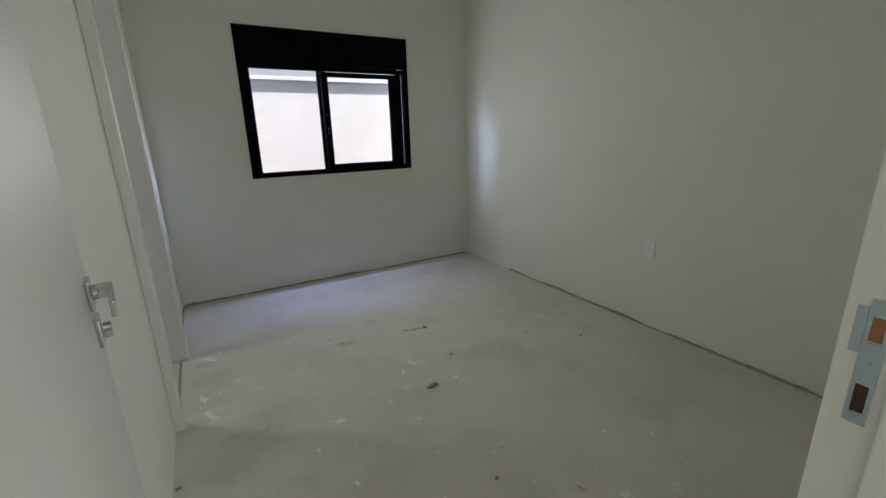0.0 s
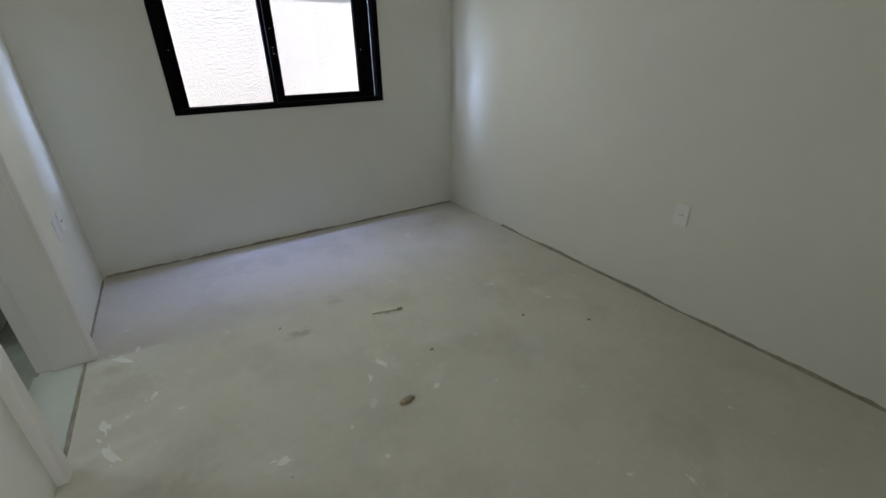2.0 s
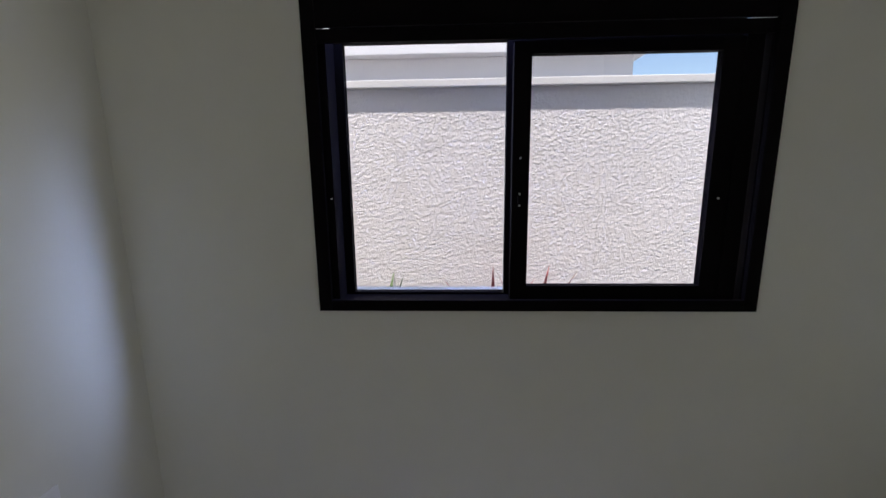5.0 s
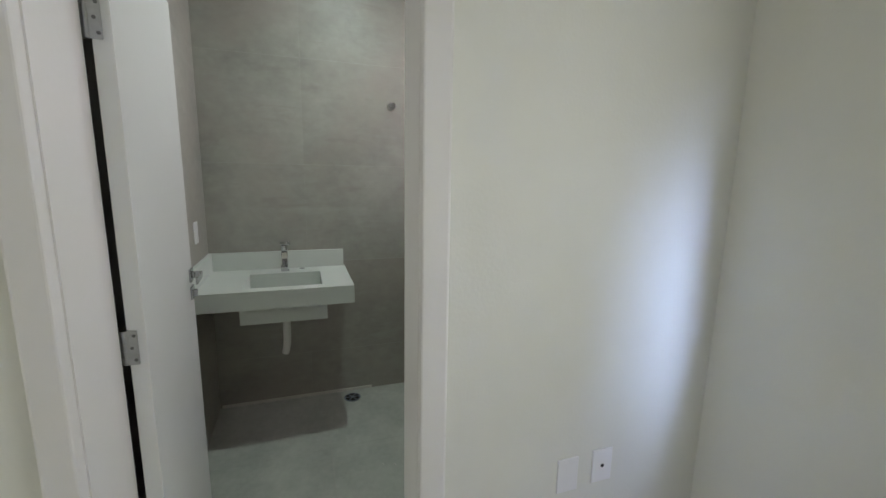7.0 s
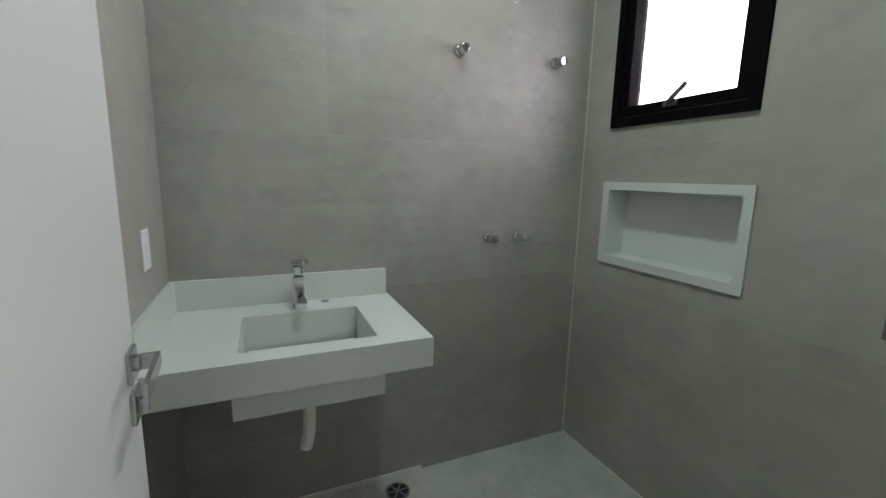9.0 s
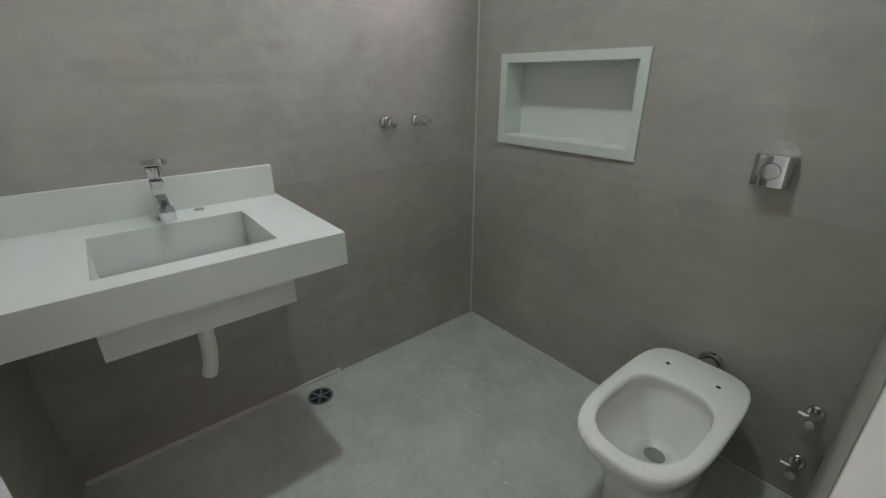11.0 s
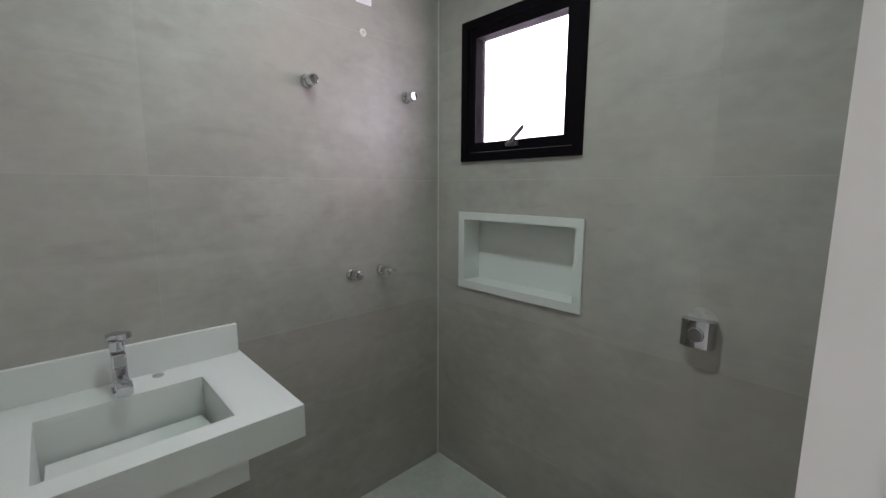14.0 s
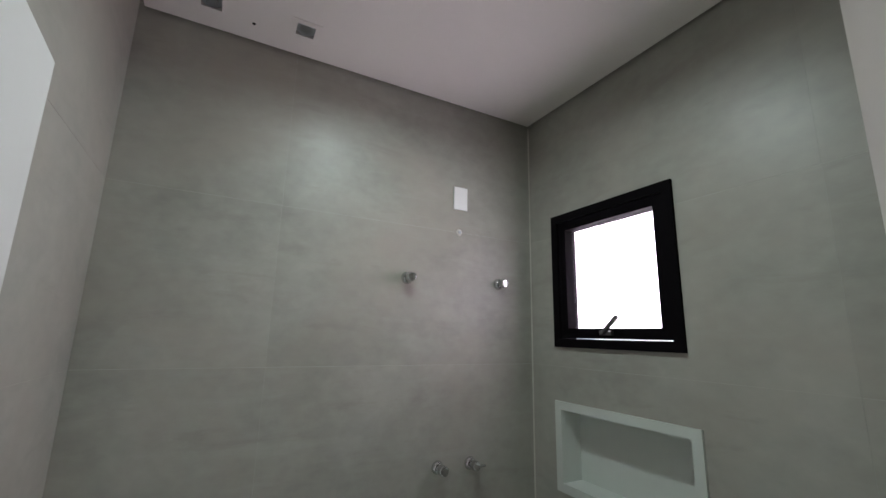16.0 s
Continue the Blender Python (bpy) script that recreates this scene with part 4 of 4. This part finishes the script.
lump("plaster_lump", 1.246, -2.166, 0.038, 0.017, 0.008, DEBRIS, "flat brown lump of mortar on the bare floor", "debris", 1, 10)
lump("plaster_lump", 1.682, -3.332, 0.034, 0.009, 0.006, DEBRIS, "long brown mortar crumb on the bare floor", "debris", 2, -20)
lump("plaster_lump", 1.42, -3.085, 0.011, 0.02, 0.009, DUST, "small white plaster crumb on the bare floor", "debris", 3, 15)
for i, (x, y, s) in enumerate(((1.519, -1.923, .010), (1.157, -2.876, .011), (2.125, -1.951, .010), (2.405, -2.192, .009), (1.28, -2.75, .006), (0.02, -2.24, .011), (0.9, -1.3, .008))):
    lump("mortar_crumb", x, y, s * 1.1, s * 0.7, s * 0.5, DEBRIS, "tiny dark mortar crumb on the bare floor", "debris", 10 + i, 40 * i)


def smear(x, y, sx, sy, seed, turn=0):
    """Thin dried splashes of plaster with uneven outlines: one large and a few drops round it."""
    rnd = random.Random(seed)
    bm = bmesh.new()
    for cx, cy, k in [(0, 0, 1.0)] + [(rnd.uniform(-1.7, 1.7) * sx, rnd.uniform(-1.7, 1.7) * sy, rnd.uniform(0.14, 0.4)) for _ in range(4)]:
        ring = []
        for a in range(28):
            t = 2 * math.pi * a / 28
            r = k * (1 + 0.55 * noise.noise((math.cos(t) * 1.6 + seed, math.sin(t) * 1.6, k)) + 0.35 * noise.noise((math.cos(t) * 5, math.sin(t) * 5 + seed, k)))
            ring.append(bm.verts.new((cx + sx * r * math.cos(t), cy + sy * r * math.sin(t), 0.0006)))
        top = bm.verts.new((cx, cy, 0.0018))
        for a in range(28):
            bm.faces.new((ring[a], ring[(a + 1) % 28], top))
    bmesh.ops.transform(bm, matrix=pose(x, y, 0, 0, 0, turn), verts=bm.verts)
    tagged(mesh_object("plaster_splash", bm, SMEAR, True), "thin dried white plaster splash on the bare floor", "stain", "plaster splashes")


for i, (x, y, sx, sy) in enumerate(((0.714, -2.178, .035, .022), (0.656, -2.598, .014, .02), (1.054, -2.372, .014, .012), (0.567, -2.326, .014, .01), (1.928, -3.054, .018, .01),
                                    (0.225, -1.07, .03, .012), (0.12, -1.60, .05, .02), (0.15, -1.78, .09, .02), (0.16, -1.13, .09, .02), (1.535, -3.206, .03, .02),
                                    (2.388, -1.889, .02, .012), (2.193, -1.565, .016, .01), (1.256, -1.873, .02, .05), (1.404, -2.157, .022, .018), (0.30, -1.50, .03, .014), (1.02, -2.62, .011, .009), (0.92, -2.85, .009, .013),
                                    (2.39, -2.96, .014, .010), (1.89, -3.23, .010, .008), (1.76, -2.92, .012, .009), (1.17, -1.94, .012, .03), (0.40, -1.66, .014, .012), (0.20, -1.59, .02, .01), (0.99, -2.17, .011, .009))):
    smear(x, y, 0.72 * sx, 0.72 * sy, i + 1, 17 * i)

st = thing("cable_tie", (1.5, -1.47, 0.0), "thin pale broken stick with a dark end on the floor", "debris", "debris on the floor")
part("shaft", tube([(1.39 + 0.15 * k / 8, -1.455 - 0.04 * k / 8, 0.005 + 0.004 * math.sin(k * 0.4)) for k in range(9)], 0.0045, 10), PVC, st, smooth=True)
part("twig", tube([(1.455 + 0.012 * k / 3, -1.472 - 0.035 * k / 3, 0.006) for k in range(4)], 0.003, 8), PVC, st, smooth=True)
part("tip", tube([(1.535 + 0.03 * k / 4, -1.493 - 0.006 * k / 4, 0.008) for k in range(5)], 0.008, 10), DEBRIS, st, smooth=True)

# loose mortar along the basin wall
structure("mortar_strip", box(BX - 0.001, BX + 0.007, BS + 0.01, -0.898, 0.0, 0.019, 0.002), JOINT, "pale mortar strip along the foot of the basin wall", "trim")
structure("floor_joint", box(BX + 0.005, -0.193, BN - 0.0045, BN, 0.0, 0.0055), JOINT, "pale uneven grout line between floor and window wall", "trim")
structure("corner_joint", box(BX, BX + 0.0045, BN - 0.0045, BN, 0.0, ROOM_H), JOINT, "pale grout line in the tiled corner", "trim")
for i in range(17):
    rnd = random.Random(i + 70)
    lump("mortar_crumb", -1.5 + rnd.random() * 0.7, -1.0 + rnd.random() * 0.9, 0.006, 0.004, 0.003, DUST, "tiny white plaster crumb on the bathroom tiles", "debris", 40 + i)


# ---- outside ----
EY = 0.85
structure("ground", slab("z", -0.4, -0.15, -60, 60, 0.2, 60), CONCRETE, "plain grey paved strip outside the house", "ground")


def stucco_wall():
    """The sunlit boundary wall with its coarse thrown stucco."""
    xs = np.arange(-0.2, 3.0, 0.0037)
    zs = np.arange(0.85, 1.935, 0.0037)
    bm_v, bm_f = [], []
    rnd = random.Random(21)
    for j, z in enumerate(zs):
        for i, x in enumerate(xs):
            p = Vector((x, 0, z * 1.1))
            h = 0.2 + 0.5 * noise.noise(p * 50) + 0.75 * noise.noise(p * 146) + 0.6 * noise.noise(p * 240 + Vector((5, 0, 0))) + 0.6 * (rnd.random() - 0.5)
            bm_v.append((x, EY - 0.0035 * min(max(0.0, h), 1.0) ** 0.8, z))
    nx = len(xs)
    for j in range(len(zs) - 1):
        for i in range(nx - 1):
            a = j * nx + i
            bm_f.append((a, a + 1, a + nx + 1, a + nx))
    me = bpy.data.meshes.new("stucco_face")
    me.from_pydata(bm_v, [], bm_f)
    me.materials.append(STUCCO)
    me.polygons.foreach_set("use_smooth", [True] * len(me.polygons))
    return new("stucco_face", me)


bw_wall = thing("boundary_wall", (1.0, EY, -0.15), "sunlit white boundary wall with coarse thrown stucco", "garden wall", kind="structure")
sf = stucco_wall()
sf.parent = bw_wall
sf.matrix_parent_inverse = bw_wall.matrix_basis.inverted()
part("core", box(-6, 9, EY + 0.003, EY + 0.15, -0.15, 1.936), EXTPAINT, bw_wall)
part("coping", box(-6, 9, EY - 0.037, EY + 0.18, 1.937, 1.975, 0.004), EXTPAINT, bw_wall)
nb = thing("neighbour_house", (0, 1.6, -0.15), "white rendered neighbouring house behind the boundary wall", "house")
part("wall", box(-6, 2.37, 1.62, 6, -0.15, 2.27), EXTPAINT, nb)
part("cornice", box(-6, 2.46, 1.52, 6.1, 2.272, 2.9, 0.006), EXTPAINT, nb)
structure("roof", slab("z", ROOM_H + 0.102, ROOM_H + 0.14, 0.0, ROOM_E + 0.15, -6.2, 0.2), EXTPAINT, "flat roof slab of the house", "roof")


def bromeliad(x, y, z, mat, n, size, seed, label):
    rnd = random.Random(seed)
    t = thing("bromeliad", (x, y, z), label, "plant", "plants along the wall")
    for k in range(n):
        a = 2 * math.pi * k / n + rnd.uniform(-0.2, 0.2)
        ln, lean = size * rnd.uniform(0.75, 1.0), rnd.uniform(0.25, 0.75)
        bm = bmesh.new()
        prev = None
        for s in range(8):
            q = s / 7
            r = lean * ln * q ** 1.5 * 0.7
            h = ln * (q - 0.25 * lean * q * q)
            w = 0.024 * (1 - q ** 2.2) + 0.0008
            c, sn = math.cos(a), math.sin(a)
            mid = Vector((x + r * c, y + r * sn, z + h))
            side = Vector((-sn, c, 0)) * w
            row = [bm.verts.new(mid - side), bm.verts.new(mid + Vector((c, sn, 0)) * 0.008 * (1 - q)), bm.verts.new(mid + side)]
            if prev:
                bm.faces.new((prev[0], prev[1], row[1], row[0]))
                bm.faces.new((prev[1], prev[2], row[2], row[1]))
            prev = row
        part("leaf", bm, mat, t, smooth=True)
    return t


structure("planter_bed", box(-2.5, 4.5, EY - 0.38, EY - 0.002, -0.15, 0.42), SOIL, "dark soil bed raised along the boundary wall", "ground")
for i, (x, mat, size, lb) in enumerate(((0.78, LEAF, 0.62, "green bromeliad with pointed leaves beside the wall"), (0.93, LEAF, 0.60, "small green bromeliad beside the wall"), (1.37, LEAFRED, 0.65, "reddish bromeliad with broad leaves beside the wall"),
                                        (1.57, LEAFRED, 0.70, "tall reddish bromeliad beside the wall"), (2.2, LEAF, 0.42, "small green bromeliad beside the wall"))):
    bromeliad(x, EY - 0.2, 0.42, mat, 13, size, i + 3, lb)

# ---- tiles, last ----
tn = bpy.data.objects["wall_bathroom_north"]
tw = bpy.data.objects["wall_bathroom_west"]
ts = bpy.data.objects["wall_bathroom_south"]
tp = bpy.data.objects["wall_west"]
tiled_wall(tn, "y", BN, BN + 0.0098, joints(BX, -0.189, -0.535, 1.24), [(-1.59, -0.975, 1.64, 2.255), (-1.60, -0.95, 1.025, 1.38)])
tiled_wall(tw, "x", BX - 0.0098, BX, [BS, -1.30, BN])
tiled_wall(ts, "y", BS - 0.0098, BS, joints(BX, -0.189, -0.55, 1.24))
tiled_wall(tp, "x", -0.188, -0.1772, joints(BS, BN, -0.6, 1.24), [(-1.815, -1.0, -0.1, 2.15)])
tf = bpy.data.objects["bathroom_floor_base"]
xs = joints(BX, -0.193, -1.16, 0.615)
ys = joints(BS, BN, -1.22, 1.24)
for x0, x1 in zip(xs, xs[1:]):
    for y0, y1 in zip(ys, ys[1:]):
        part("tile", slab("z", -0.0118, 0.0, x0 + 0.0009, x1 - 0.0009, y0 + 0.0009, y1 - 0.0009), FLOORTILE, tf)
